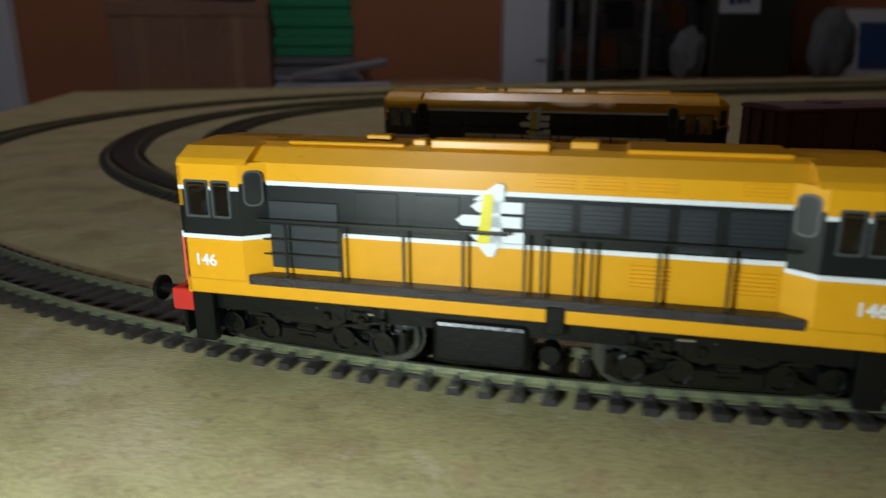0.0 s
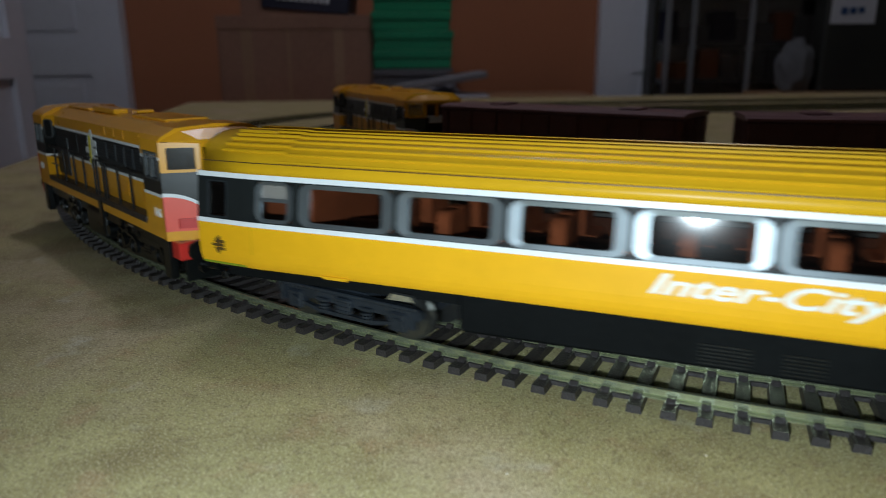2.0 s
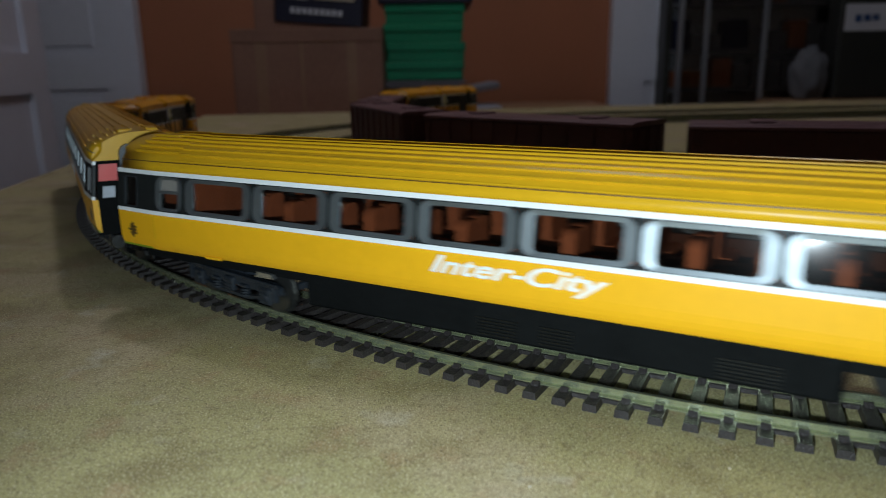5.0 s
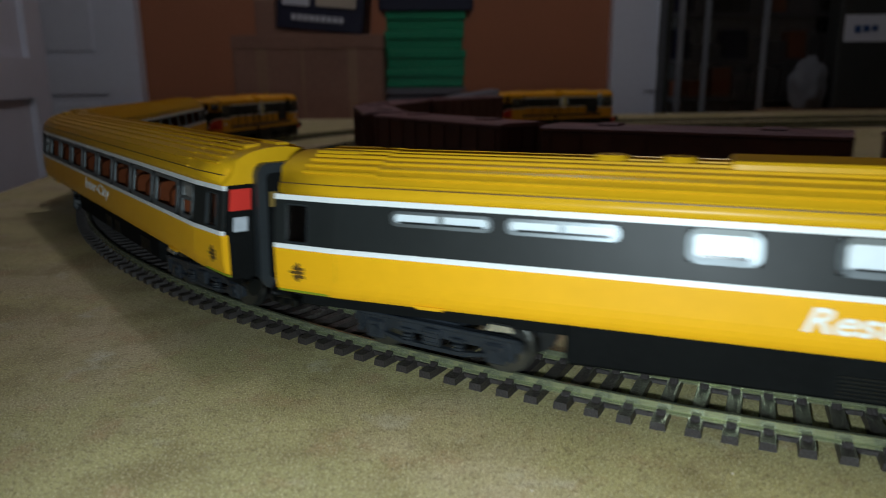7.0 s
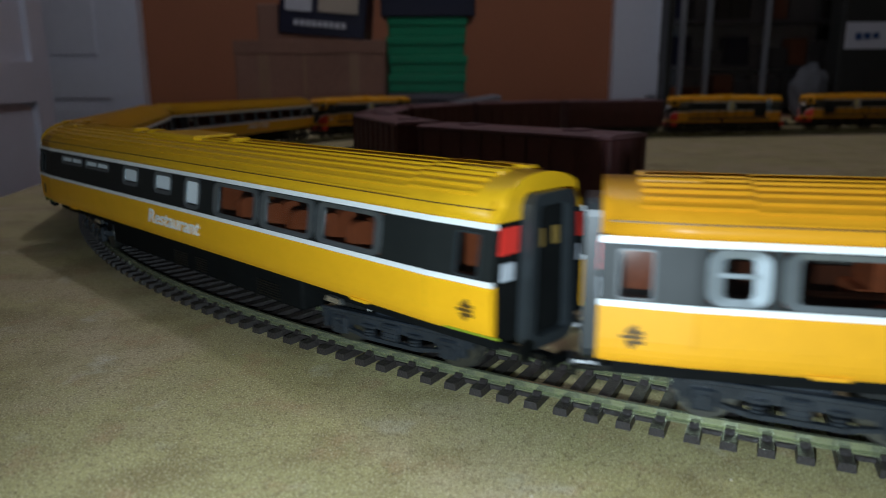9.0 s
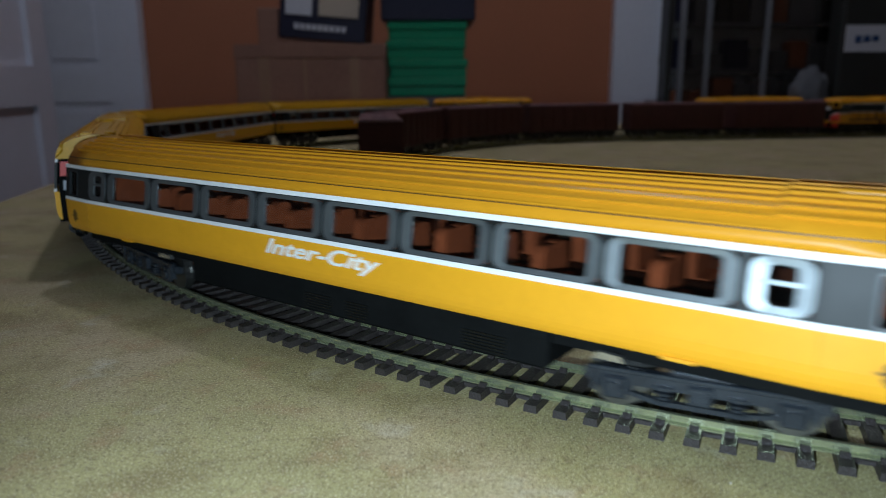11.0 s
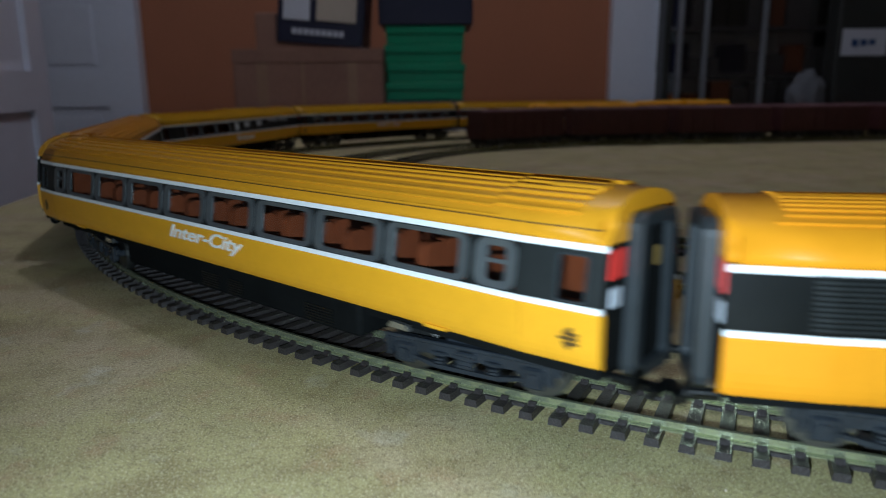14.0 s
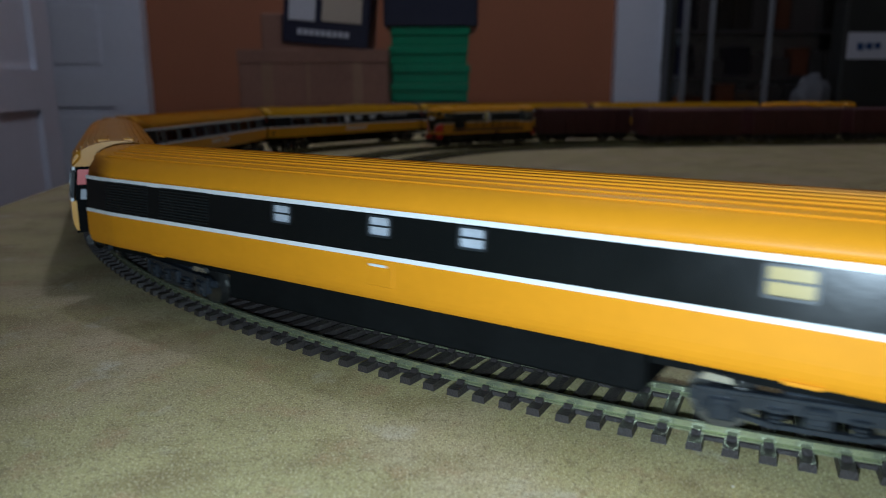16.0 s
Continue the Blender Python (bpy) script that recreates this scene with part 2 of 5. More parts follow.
def rounded(cx, cz, w, h, r, n=4):
    pts = []
    for sx, sz, a0 in ((1, -1, -90), (1, 1, 0), (-1, 1, 90), (-1, -1, 180)):
        for i in range(n + 1):
            a = radians(a0 + 90 * i / n)
            pts.append((cx + sx * (w / 2 - r) + r * math.cos(a), cz + sz * (h / 2 - r) + r * math.sin(a)))
    return pts


def ring(bm, outer, inner, y0, y1, dip=0.0):
    """A frame between two outlines of equal length, in the x-z plane, from y0 to y1; its inner edge lies dip further in."""
    n = len(outer)
    fro = y1 if abs(y1) > abs(y0) else y0
    v = [[bm.verts.new((a, y - math.copysign(dip, y) if y == fro and o is inner else y, b)) for a, b in o] for y in (y0, y1) for o in (outer, inner)]
    for i in range(n):
        j = (i + 1) % n
        bm.faces.new((v[0][i], v[0][j], v[1][j], v[1][i]))
        bm.faces.new((v[2][i], v[2][j], v[3][j], v[3][i]))
        bm.faces.new((v[0][i], v[0][j], v[2][j], v[2][i]))
        bm.faces.new((v[1][i], v[1][j], v[3][j], v[3][i]))
    return bm


def lettering(name, words, size, mat, parent, m, label="", shear=0.0, wide=1.0):
    cu = bpy.data.curves.new(name, "FONT")
    cu.body, cu.size, cu.extrude, cu.align_x, cu.shear = words, size * K, 0.00008, "CENTER", shear
    cu.offset = size * K * 0.02
    tmp = bpy.data.objects.new(name, cu)
    scene.collection.objects.link(tmp)
    me = bpy.data.meshes.new_from_object(tmp.evaluated_get(bpy.context.evaluated_depsgraph_get()))
    bpy.data.objects.remove(tmp)
    me.transform(Matrix.Diagonal((wide, 1, 1, 1)))
    me.materials.clear()
    me.materials.append(mat)
    ob = new(name, me)
    ob.parent, ob.matrix_basis = parent, m
    if label:
        ob["label"] = label
    return ob


# ================= plan of the three loops (millimetres) =================
CX, CY, PSI, SIDE, RUN = 273.5, 600.0, radians(8.5), 18.0, 2200.0
AX, AY = Vector((math.cos(PSI), math.sin(PSI))), Vector((-math.sin(PSI), math.cos(PSI)))
CEN = Vector((CX, CY))
HEAD = 3.96
R_OUT, R_MID, R_IN = 503.3, 391.0, 324.0


def path(r, s):
    """Place on a loop of end radius r, s millimetres on from where its near straight meets the end curve."""
    q = r * math.pi / 2
    total = 4 * q + 2 * SIDE + 2 * RUN
    s = (s + RUN) % total - RUN
    if s < 0:
        return CEN - r * AY - s * AX
    if s < q:
        return CEN - r * math.cos(s / r) * AY - r * math.sin(s / r) * AX
    s -= q
    if s < SIDE:
        return CEN - r * AX + s * AY
    s -= SIDE
    c = CEN + SIDE * AY
    if s < q:
        return c - r * math.cos(s / r) * AX + r * math.sin(s / r) * AY
    s -= q
    if s < RUN:
        return c + r * AY + s * AX
    s -= RUN
    c = c + RUN * AX
    if s < q:
        return c + r * math.cos(s / r) * AY + r * math.sin(s / r) * AX
    s -= q
    if s < SIDE:
        return c + r * AX - s * AY
    s -= SIDE
    c = c - SIDE * AY
    return c + r * math.cos(s / r) * AX - r * math.sin(s / r) * AY


def heading(r, s):
    d = path(r, s + 0.5) - path(r, s - 0.5)
    return math.atan2(d.y, d.x)


def plan(u, v):
    p = CEN + u * AX + v * AY
    return p.x, p.y


# ================= room =================
def slab(name, x0, x1, y0, y1, z0, z1, mat, label, category, kind="structure"):
    return tagged(part(name, box(bmesh.new(), x0, x1, y0, y1, z0, z1), mat), label, category, "", kind)


slab("floor", -1600, 3500, -1600, 2200, -800, -750, M_FLOOR, "brown floor of the room", "floor")
slab("ceiling", -1600, 3500, -1600, 2200, 1600, 1650, M_CEILING, "plain white ceiling", "ceiling")
slab("wall_north", -1600, 3500, 2100, 2200, -750, 1600, M_TERRACOTTA, "terracotta painted wall behind the layout", "wall")
slab("wall_south", -1600, 3500, -1600, -1500, -750, 1600, M_WALL, "plain wall", "wall")
slab("wall_east", 3400, 3500, -1500, 2100, -750, 1600, M_WALL, "plain wall", "wall")
slab("wall_west", -1600, -1500, -1500, 2100, -750, 1600, M_WALL, "plain wall", "wall")


def panel_door(name, width, mat, label):
    """A leaf in the x-z plane, its front towards -y, its foot on z = 0."""
    root = tagged(new(name), label, "door", "", "structure")
    bm = bmesh.new()
    stile, rail = 95, 90
    cols = ((stile, width / 2 - 40), (width / 2 + 40, width - stile))
    rows = ((180, 780), (870, 1080), (1170, 1280), (1370, 1900))
    xs = [0, cols[0][0], cols[0][1], cols[1][0], cols[1][1], width]
    for a, b in ((xs[0], xs[1]), (xs[2], xs[3]), (xs[4], xs[5])):
        box(bm, a, b, -20, 20, 0, 2000)
    zs = [0, *[z for r in rows for z in r], 2000]
    for a, b in cols:
        for i in range(0, len(zs), 2):
            box(bm, a, b, -20, 20, zs[i], zs[i + 1])
    part("frame", bm, mat, root)
    for a, b in cols:
        for z0, z1 in rows:
            bm = bmesh.new()
            box(bm, a, b, -14, 8, z0, z1)
            box(bm, a + 25, b - 25, -18, -13, z0 + 25, z1 - 25, 4)
            part("panel", bm, mat, root)
    return root


d = panel_door("door_1", 640, M_DOOR, "white painted panelled door in the terracotta wall")
d.matrix_basis = pose(-1.472, 2.075, -0.75)
d = panel_door("door_2", 700, M_DOOR, "white panelled wardrobe door standing open")
d.matrix_basis = pose(-0.965, 1.78, -0.75, 0, 0, -82)
d = panel_door("door_3", 560, M_DOOR, "white panelled door beside the glazed bookcase")
d.matrix_basis = pose(0.482, 2.075, -0.75)


# desk behind the layout and what stands on it
def desk():
    root = tagged(new("side_desk"), "brown timber desk behind the layout, laden with boxes", "desk")
    part("tabletop", box(bmesh.new(), -460, 420, 1420, 2000, -50, -20, 4), M_PINE, root)
    for x in (-450, 360):
        for y in (1440, 1940):
            part("leg", box(bmesh.new(), x, x + 45, y, y + 45, -750, -50), M_PINE, root)


desk()


def carton(name, x0, x1, y0, y1, z0, z1, mat, label, tape=None, category="box"):
    root = tagged(new(name), label, category)
    part("body", box(bmesh.new(), x0, x1, y0, y1, z0, z1, 3), mat, root)
    if tape:
        for a, b_ in tape:
            part("tape", box(bmesh.new(), a, b_, y0 - 0.8, y0 + 1, z0 + 2, z1 - 1), M_TAPE, root, "strip of shiny parcel tape")
        part("flap", box(bmesh.new(), x0 - 1, x1 + 1, y0 - 1.6, y0 + 60, z1 - 26, z1 + 1.5, 1), mat, root)
    return root


carton("cardboard_box", -435, -117, 1560, 1800, -20, 156, M_CARD, "large brown taped cardboard box on the desk", [(-385, -362), (-290, -284), (-192, -172)])
bm = bmesh.new()
prism(bm, [(-350, 155.5), (-150, 155.5), (-150, 157), (-350, 173.5)], "y", 1585, 1740)
tagged(part("card_wedge", bm, M_CARD), "folded brown card under the dark printed box", "cardboard")
b = carton("router_box", -344, -161, 1580, 1740, 158, 300, M_NAVY, "dark printed product box lying on the cardboard box")
part("panel", box(bmesh.new(), -332, -276, 1577, 1581, 206, 290), M_PALE, b, "pale printed panel")
part("panel", box(bmesh.new(), -262, -178, 1577, 1581, 208, 296), M_BEIGE, b, "beige printed panel")
bm = bmesh.new()
for i in range(9):
    x = -312 + i * 12.5
    box(bm, x, x + 9, 1577, 1581, 177, 189)
part("printing", bm, M_PALE, b, "row of plain white marks")
b.matrix_basis = Matrix.Translation((-0.161, 0, 0.157)) @ Matrix.Rotation(radians(5), 4, "Y") @ Matrix.Translation((0.161, 0, -0.157))
carton("brown_carton", -392, -347, 1600, 1760, 158, 235, M_CARD, "narrow brown cardboard carton beside the dark box")
for i in range(4):
    z = 48 + i * 40.5
    g = tagged(new("green_box"), "green lidded box in a stack of four", "box", "stack of green boxes")
    dx = (0, 3, -2, 2)[i]
    part("base", box(bmesh.new(), -116 + dx, 55 + dx, 1642, 1840, z, z + 30, 2), M_GREEN, g)
    part("lid", box(bmesh.new(), -118 + dx, 58 + dx, 1639, 1843, z + 22, z + 40, 2), M_GREEN, g)
carton("navy_box", -130, 77, 1635, 1850, 210, 330, M_NAVY, "dark navy box on top of the green stack")
for x0, x1, z0, z1, mt, nm, lb in ((-118, 66, -20, 14, M_PAPER, "paper_pile", "pile of white papers under the green boxes"),
                                   (-116, 60, 14, 47, M_FOLDER, "folder_pile", "grey folders lying under the green boxes")):
    root = tagged(new(nm), lb, "papers")
    n = 5
    for k in range(n):
        a, b_ = z0 + (z1 - z0) * k / n, z0 + (z1 - z0) * (k + 0.85) / n
        sh = (k * 37 % 11) - 5
        part("sheet", box(bmesh.new(), x0 + sh * 2, x1 + sh * 3, 1630 + sh, 1820 + sh, a, b_), mt, root)
tagged(part("paper", box(bmesh.new(), -45, 130, 1500, 1620, -20, -4, 1), M_PAPER), "loose white papers on the desk", "papers")
tagged(part("ring_binder", box(bmesh.new(), -100, 100, -50, 50, -7, 7, 3), M_FOLDER, None, "", False, pose(0.025, 1.565, 0.022, 0, -9, 6)), "grey ring binder leaning on loose papers", "binder")


def bookcase():
    root = tagged(new("glazed_bookcase"), "dark bookcase with grey-framed glass doors, full of boxes", "bookcase")
    part("carcass", box(bmesh.new(), 615, 1230, 2075, 2095, -750, 1100), M_DARKWOOD, root)
    part("side", box(bmesh.new(), 610, 626, 1992, 2075, -750, 1100), M_DARKWOOD, root)
    part("side", box(bmesh.new(), 1214, 1230, 1992, 2075, -750, 1100), M_DARKWOOD, root)
    for z in (-700, -460, -220, 0, 100, 220, 460, 720, 960):
        part("shelf", box(bmesh.new(), 626, 1214, 1995, 2075, z, z + 12), M_SHELF, root)
    for x in (640, 709, 865, 1060, 1205):
        part("frame", box(bmesh.new(), x, x + 15, 1976, 1992, -740, 1090, 2), M_FRAME, root, "grey metal door frame")
    for a, b_ in ((655, 709), (724, 865), (880, 1060), (1075, 1205)):
        part("pane", box(bmesh.new(), a, b_, 1982, 1985, -740, 1090), M_GLASS, root)
    return root


bookcase()
rng = random.Random(4)
for z in (12, 112, 232):
    x = 634
    while x < 1180:
        w = rng.uniform(35, 95)
        h_ = rng.uniform(40, 80) if z != 232 else rng.uniform(80, 170)
        mt = rng.choice((M_BOOKRED, M_DARKWOOD, M_SHELF, M_BOOKRED, M_NAVY))
        tagged(part("stored_box", box(bmesh.new(), x, min(x + w - 6, 1208), 2000, 2070, z, z + h_, 2), mt), "small dark box on a bookcase shelf", "box", "boxes in the bookcase")
        x += w


def heap(name, x0, x1, y0, y1, z0, z1, label, seed):
    """A crumpled cloth: a lumpy rounded mass that sits on its support."""
    bm = bmesh.new()
    bmesh.ops.create_icosphere(bm, subdivisions=4, radius=1)
    for v in bm.verts:
        n = noise.noise(v.co * 2.2 + Vector((seed, 0, 0))) * 0.22 + noise.noise(v.co * 6 + Vector((seed, 3, 0))) * 0.07
        v.co *= 1 + n
        v.co = Vector(((x0 + x1) / 2 + v.co.x * (x1 - x0) / 2, (y0 + y1) / 2 + v.co.y * (y1 - y0) / 2, max(z0, z0 + (z1 - z0) * (0.42 + 0.55 * v.co.z))))
    return tagged(part(name, bm, M_CLOTH, None, "", True), label, "cloth")


tagged(part("low_shelf", box(bmesh.new(), 860, 2300, 1800, 1975, -50, -20, 3), M_PINE), "long low shelf behind the layout", "shelf")
heap("crumpled_cloth", 925, 1020, 1890, 1965, -20, 118, "grey cloth heaped before the bookcase", 1.0)
heap("crumpled_cloth", 1290, 1420, 1840, 1900, -20, 165, "pale grey cloth heaped beside the picture", 5.0)


def black_cabinet():
    root = tagged(new("black_cabinet"), "black cabinet with a white notice pinned on it", "cabinet")
    part("body", box(bmesh.new(), 1030, 1258, 1905, 1970, -20, 900, 3), M_DARKWOOD, root)
    part("door", box(bmesh.new(), 1034, 1254, 1900, 1904, -16, 896, 1), M_DARKWOOD, root)
    n = part("notice", box(bmesh.new(), 1038, 1152, 1897, 1900, 150, 216), M_PALE, root, "white notice with blue and black marks")
    bm = bmesh.new()
    for i in range(3):
        box(bm, 1062 + i * 22, 1078 + i * 22, 1895, 1897, 172 + i * 2, 190)
    part("printing", bm, M_BLUE, n)


black_cabinet()


def picture():
    root = tagged(new("framed_picture"), "framed picture with a white mount and blue print", "picture")
    part("mount", box(bmesh.new(), 0, 360, -6, 6, 0, 182, 2), M_PALE, root)
    part("print", box(bmesh.new(), 62, 320, -9, -6, 22, 146), M_BLUE, root)
    root.matrix_basis = pose(1.372, 1.86, -0.02, -8, 0, 0)


picture()

# ================= baseboard =================
bm = bmesh.new()
prism(bm, [plan(-572, -1100), plan(RUN + 640, -1100), plan(RUN + 640, 740), plan(-572, 740)], "z", -18, 0)
tagged(part("ground", bm, M_BOARD), "bare brown hardboard baseboard of a model railway", "baseboard", "", "structure")
tr = tagged(new("trestle"), "timber framing under the baseboard", "trestle")
for u in (-500, 900, 2700):
    for v in (-1000, 600):
        x, y = plan(u, v)
        part("leg", box(bmesh.new(), x - 30, x + 30, y - 30, y + 30, -750, -18), M_PINE, tr)

bm = bmesh.new()
rng = random.Random(9)
for k in range(11):
    x, y = (-56, 182) if k == 0 else (16, 114) if k == 1 else (97, 109) if k == 2 else (rng.uniform(-260, 160), rng.uniform(95, 330))
    if k > 2 and math.hypot(x - CX, y - CY) < 522:
        continue
    a, b_ = rng.uniform(0.12, 0.35), rng.uniform(0.1, 0.25)
    box(bm, x - a, x + a, y - b_, y + b_, 0, rng.uniform(0.1, 0.3))
tagged(part("paint_fleck", bm, M_BEIGE), "tiny pale flecks lying on the baseboard", "dust", "", "stuff")

# ================= track =================
PROFILE = [(-1.15, 2.0), (1.15, 2.0), (1.15, 2.35), (0.35, 2.7), (0.35, 3.6), (0.55, 3.75), (0.55, 4.3), (0.42, 4.42), (-0.42, 4.42), (-0.55, 4.3), (-0.55, 3.75), (-0.35, 3.6), (-0.35, 2.7), (-1.15, 2.35)]


def rail(name, r, off, parent):
    q = r * math.pi / 2
    total = 4 * q + 2 * SIDE + 2 * RUN
    n = 620
    verts, faces, m = [], [], len(PROFILE)
    for i in range(n):
        s = -RUN + total * i / n
        p, a = path(r, s), heading(r, s)
        left = Vector((-math.sin(a), math.cos(a)))
        for o, z in PROFILE:
            w = p + left * (off + o)
            verts.append((w.x * K, w.y * K, z * 0.896 * K))
    for i in range(n):
        for j in range(m):
            a, b_ = i * m + j, i * m + (j + 1) % m
            c, d_ = ((i + 1) % n) * m + (j + 1) % m, ((i + 1) % n) * m + j
            faces.append((a, b_, c, d_))
    me = bpy.data.meshes.new(name)
    me.from_pydata(verts, [], faces)
    me.materials.append(M_RAIL)
    ob = new(name, me)
    ob.parent = parent
    return ob


def sleeper_bm():
    """One moulded sleeper across y, with the rail chairs on it."""
    bm = bmesh.new()
    prism(bm, [(-1.65, 0.0), (1.65, 0.0), (1.45, 2.0), (-1.45, 2.0)], "y", -14.5, 14.5)
    for y in (-8.8, 8.8):
        for k in (-1, 1):
            c = y + k * 1.75
            prism(bm, [(c - 0.75, 2.0), (c + 0.75, 2.0), (c + 0.2 - 0.45 * k, 3.0), (c - 0.2 - 0.45 * k, 3.0)], "x", -0.95, 0.95)
    bm.transform(Matrix.Diagonal((1, 1, 0.896, 1)))
    return bm


SLEEPER = mesh_of("sleeper", sleeper_bm(), M_SLEEPER)
SL_V = [v.co.copy() for v in SLEEPER.vertices]
SL_F = [tuple(p.vertices) for p in SLEEPER.polygons]


def joined(name, spots, parent):
    verts, faces = [], []
    for m in spots:
        k = len(verts)
        verts += [tuple(m @ v) for v in SL_V]
        faces += [tuple(i + k for i in f) for f in SL_F]
    me = bpy.data.meshes.new(name)
    me.from_pydata(verts, [], faces)
    me.materials.append(M_SLEEPER)
    ob = new(name, me)
    ob.parent = parent
    ob["kind"] = "stuff"
    return ob


def at_path(r, s, z=0.0):
    p = path(r, s)
    return pose(p.x * K, p.y * K, z * K, 0, 0, math.degrees(heading(r, s)))


PITCH = 6.728


def track(r, label, first, single):
    root = tagged(new("railway_track"), label, "track", "loops of track")
    rail("rail", r, -8.8, root)
    rail("rail", r, 8.8, root)
    total = 2 * math.pi * r + 2 * SIDE + 2 * RUN
    n = int(total / PITCH)
    spots = []
    for i in range(n):
        s = first + i * PITCH
        if i < single:
            ob = new("sleeper", SLEEPER)
            ob.parent, ob.matrix_basis = root, at_path(r, s)
        else:
            spots.append(at_path(r, s))
    joined("sleeper_strip", spots, root)
    # moulded webs that tie the sleepers together under the rails
    bm = bmesh.new()
    verts, faces = [], []
    for i in range(n):
        if i % 4 == 3:
            continue
        m = at_path(r, first + (i + 0.5) * PITCH)
        for y in (-8.8, 8.8):
            k = len(verts)
            for z in (0.5, 1.5):
                for yy in (y - 1.1, y + 1.1):
                    for x in (-2.2, 2.2):
                        verts.append(tuple(m @ Vector((x * K, yy * K, z * K))))
            faces += [tuple(k + j for j in q) for q in ((0, 2, 3, 1), (4, 5, 7, 6), (0, 1, 5, 4), (1, 3, 7, 5), (3, 2, 6, 7), (2, 0, 4, 6))]
    bm.free()
    me = bpy.data.meshes.new("web")
    me.from_pydata(verts, [], faces)
    me.materials.append(M_SLEEPER)
    ob = new("web", me)
    ob.parent = root
    ob["kind"] = "stuff"


# ================= rolling stock (x forward, y to the left of travel, z from the rail head) =================
def bogie(parent, x, base, wheel, name="bogie", heavy=False):
    """A bogie as a part, its wheelsets and axle boxes as its pieces."""
    bm = bmesh.new()
    h = base / 2
    for sy in (-1, 1):
        def slab_y(a, b2):
            return sorted((sy * a, sy * b2))
        if heavy:
            prism(bm, [(-h - 5, 4.6), (-h - 3, 3.2), (-h + 3, 3.4), (-h * 0.45, 5.4), (h * 0.45, 5.4), (h - 3, 3.4), (h + 3, 3.2), (h + 5, 4.6), (h + 4, 8.0), (h * 0.5, 9.4), (-h * 0.5, 9.4), (-h - 4, 8.0)], "y", *slab_y(10.2, 12.4))
        else:
            # straight top beam, swept down a little at its ends, and a bowed lower member
            prism(bm, [(-h - 6.5, 7.2), (-h - 5, 6.6), (h + 5, 6.6), (h + 6.5, 7.2), (h + 6.5, 9.0), (h + 3, 10.0), (-h - 3, 10.0), (-h - 6.5, 9.0)], "y", *slab_y(11.4, 13.0))
            box(bm, -h - 6, h + 6, *slab_y(12.8, 13.7), 9.1, 10.1, 0.2)
            prism(bm, [(-h + 2, 4.6), (-h * 0.5, 3.2), (h * 0.5, 3.2), (h - 2, 4.6), (h - 2, 5.4), (h * 0.45, 4.2), (-h * 0.45, 4.2), (-h + 2, 5.4)], "y", *slab_y(11.8, 13.2))
        for ax in (-h, h):
            box(bm, ax - 2.6, ax + 2.6, *slab_y(12.2, 13.8), 3.2, 8.2, 0.5)
            drum(bm, ax, sy * 13.6, 5.4, 1.6, 1.6, "y", 12)
            prism(bm, [(ax - 4.6, 6.8), (ax - 2.6, 4.0), (ax + 2.6, 4.0), (ax + 4.6, 6.8)], "y", *slab_y(11.4, 12.6))
        for k in (-1, 1):
            x = k * h * 0.42
            for z in (4.4, 5.2, 6.0):
                drum(bm, x, sy * 12.9, z, 1.5, 0.5, "z", 10)
            box(bm, x - 1.8, x + 1.8, *slab_y(12.2, 14.0), 6.6, 7.6, 0.2)
            box(bm, k * (h + 4.4) - 0.6, k * (h + 4.4) + 0.6, *slab_y(12.0, 13.9), 4.6, 9.4, 0.1)
        box(bm, -2.4, 2.4, *slab_y(12.6, 14.2), 4.6, 8.8, 0.4)
        for k in range(3):
            box(bm, -2.2, 2.2, *slab_y(14.1, 14.4), 5.2 + k * 1.1, 5.7 + k * 1.1)
    box(bm, -6, 6, -11.4, 11.4, 6.2, 10.5)
    box(bm, -base / 2 - 4, -base / 2 - 2, -11.5, 11.5, 6, 8)
    box(bm, base / 2 + 2, base / 2 + 4, -11.5, 11.5, 6, 8)
    b_ = part(name, bm, M_LOCOBOGIE if heavy else M_BOGIE, parent, "black moulded bogie", False, pose(x * K, 0, 0))
    for ax in (-base / 2, base / 2):
        bm = bmesh.new()
        for y in (-8.2, 8.2):
            drum(bm, ax, y, wheel / 2, wheel / 2, 2.2, "y", 20)
            drum(bm, ax, y - math.copysign(1.3, y), wheel / 2, wheel / 2 + 0.7, 0.6, "y", 20)
        drum(bm, ax, 0, wheel / 2, 1.0, 16, "y", 8)
        part("wheelset", bm, M_STEEL, b_, "bright steel wheelset")
    return b_


def arch(hw, z0, ztop, n=14, power=2.1):
    pts = []
    for i in range(n + 1):
        a = math.pi * i / n
        c, s_ = math.cos(a), math.sin(a)
        pts.append((hw * math.copysign(abs(c) ** (2 / power), c), z0 + (ztop - z0) * abs(s_) ** (2 / power)))
    return pts


def wall_sheet(bm, x0, x1, y0, y1, z0, z1, holes):
    """Side sheet from x0 to x1 with openings (xa, xb, za, zb) through it, given in order of x."""
    at = x0
    for xa, xb, za, zb in sorted(holes):
        box(bm, at, xa, y0, y1, z0, z1)
        box(bm, xa, xb, y0, y1, z0, za)
        box(bm, xa, xb, y0, y1, zb, z1)
        at = xb
    box(bm, at, x1, y0, y1, z0, z1)
    bmesh.ops.remove_doubles(bm, verts=bm.verts, dist=0.001)
    return bm


HW = 18.7
LENGTH, SWING, BOGIE = 270.2, 78.5, 94.5
Z_SILL, Z_LOW, Z_HIGH = 16.1, 27.25, 38.85


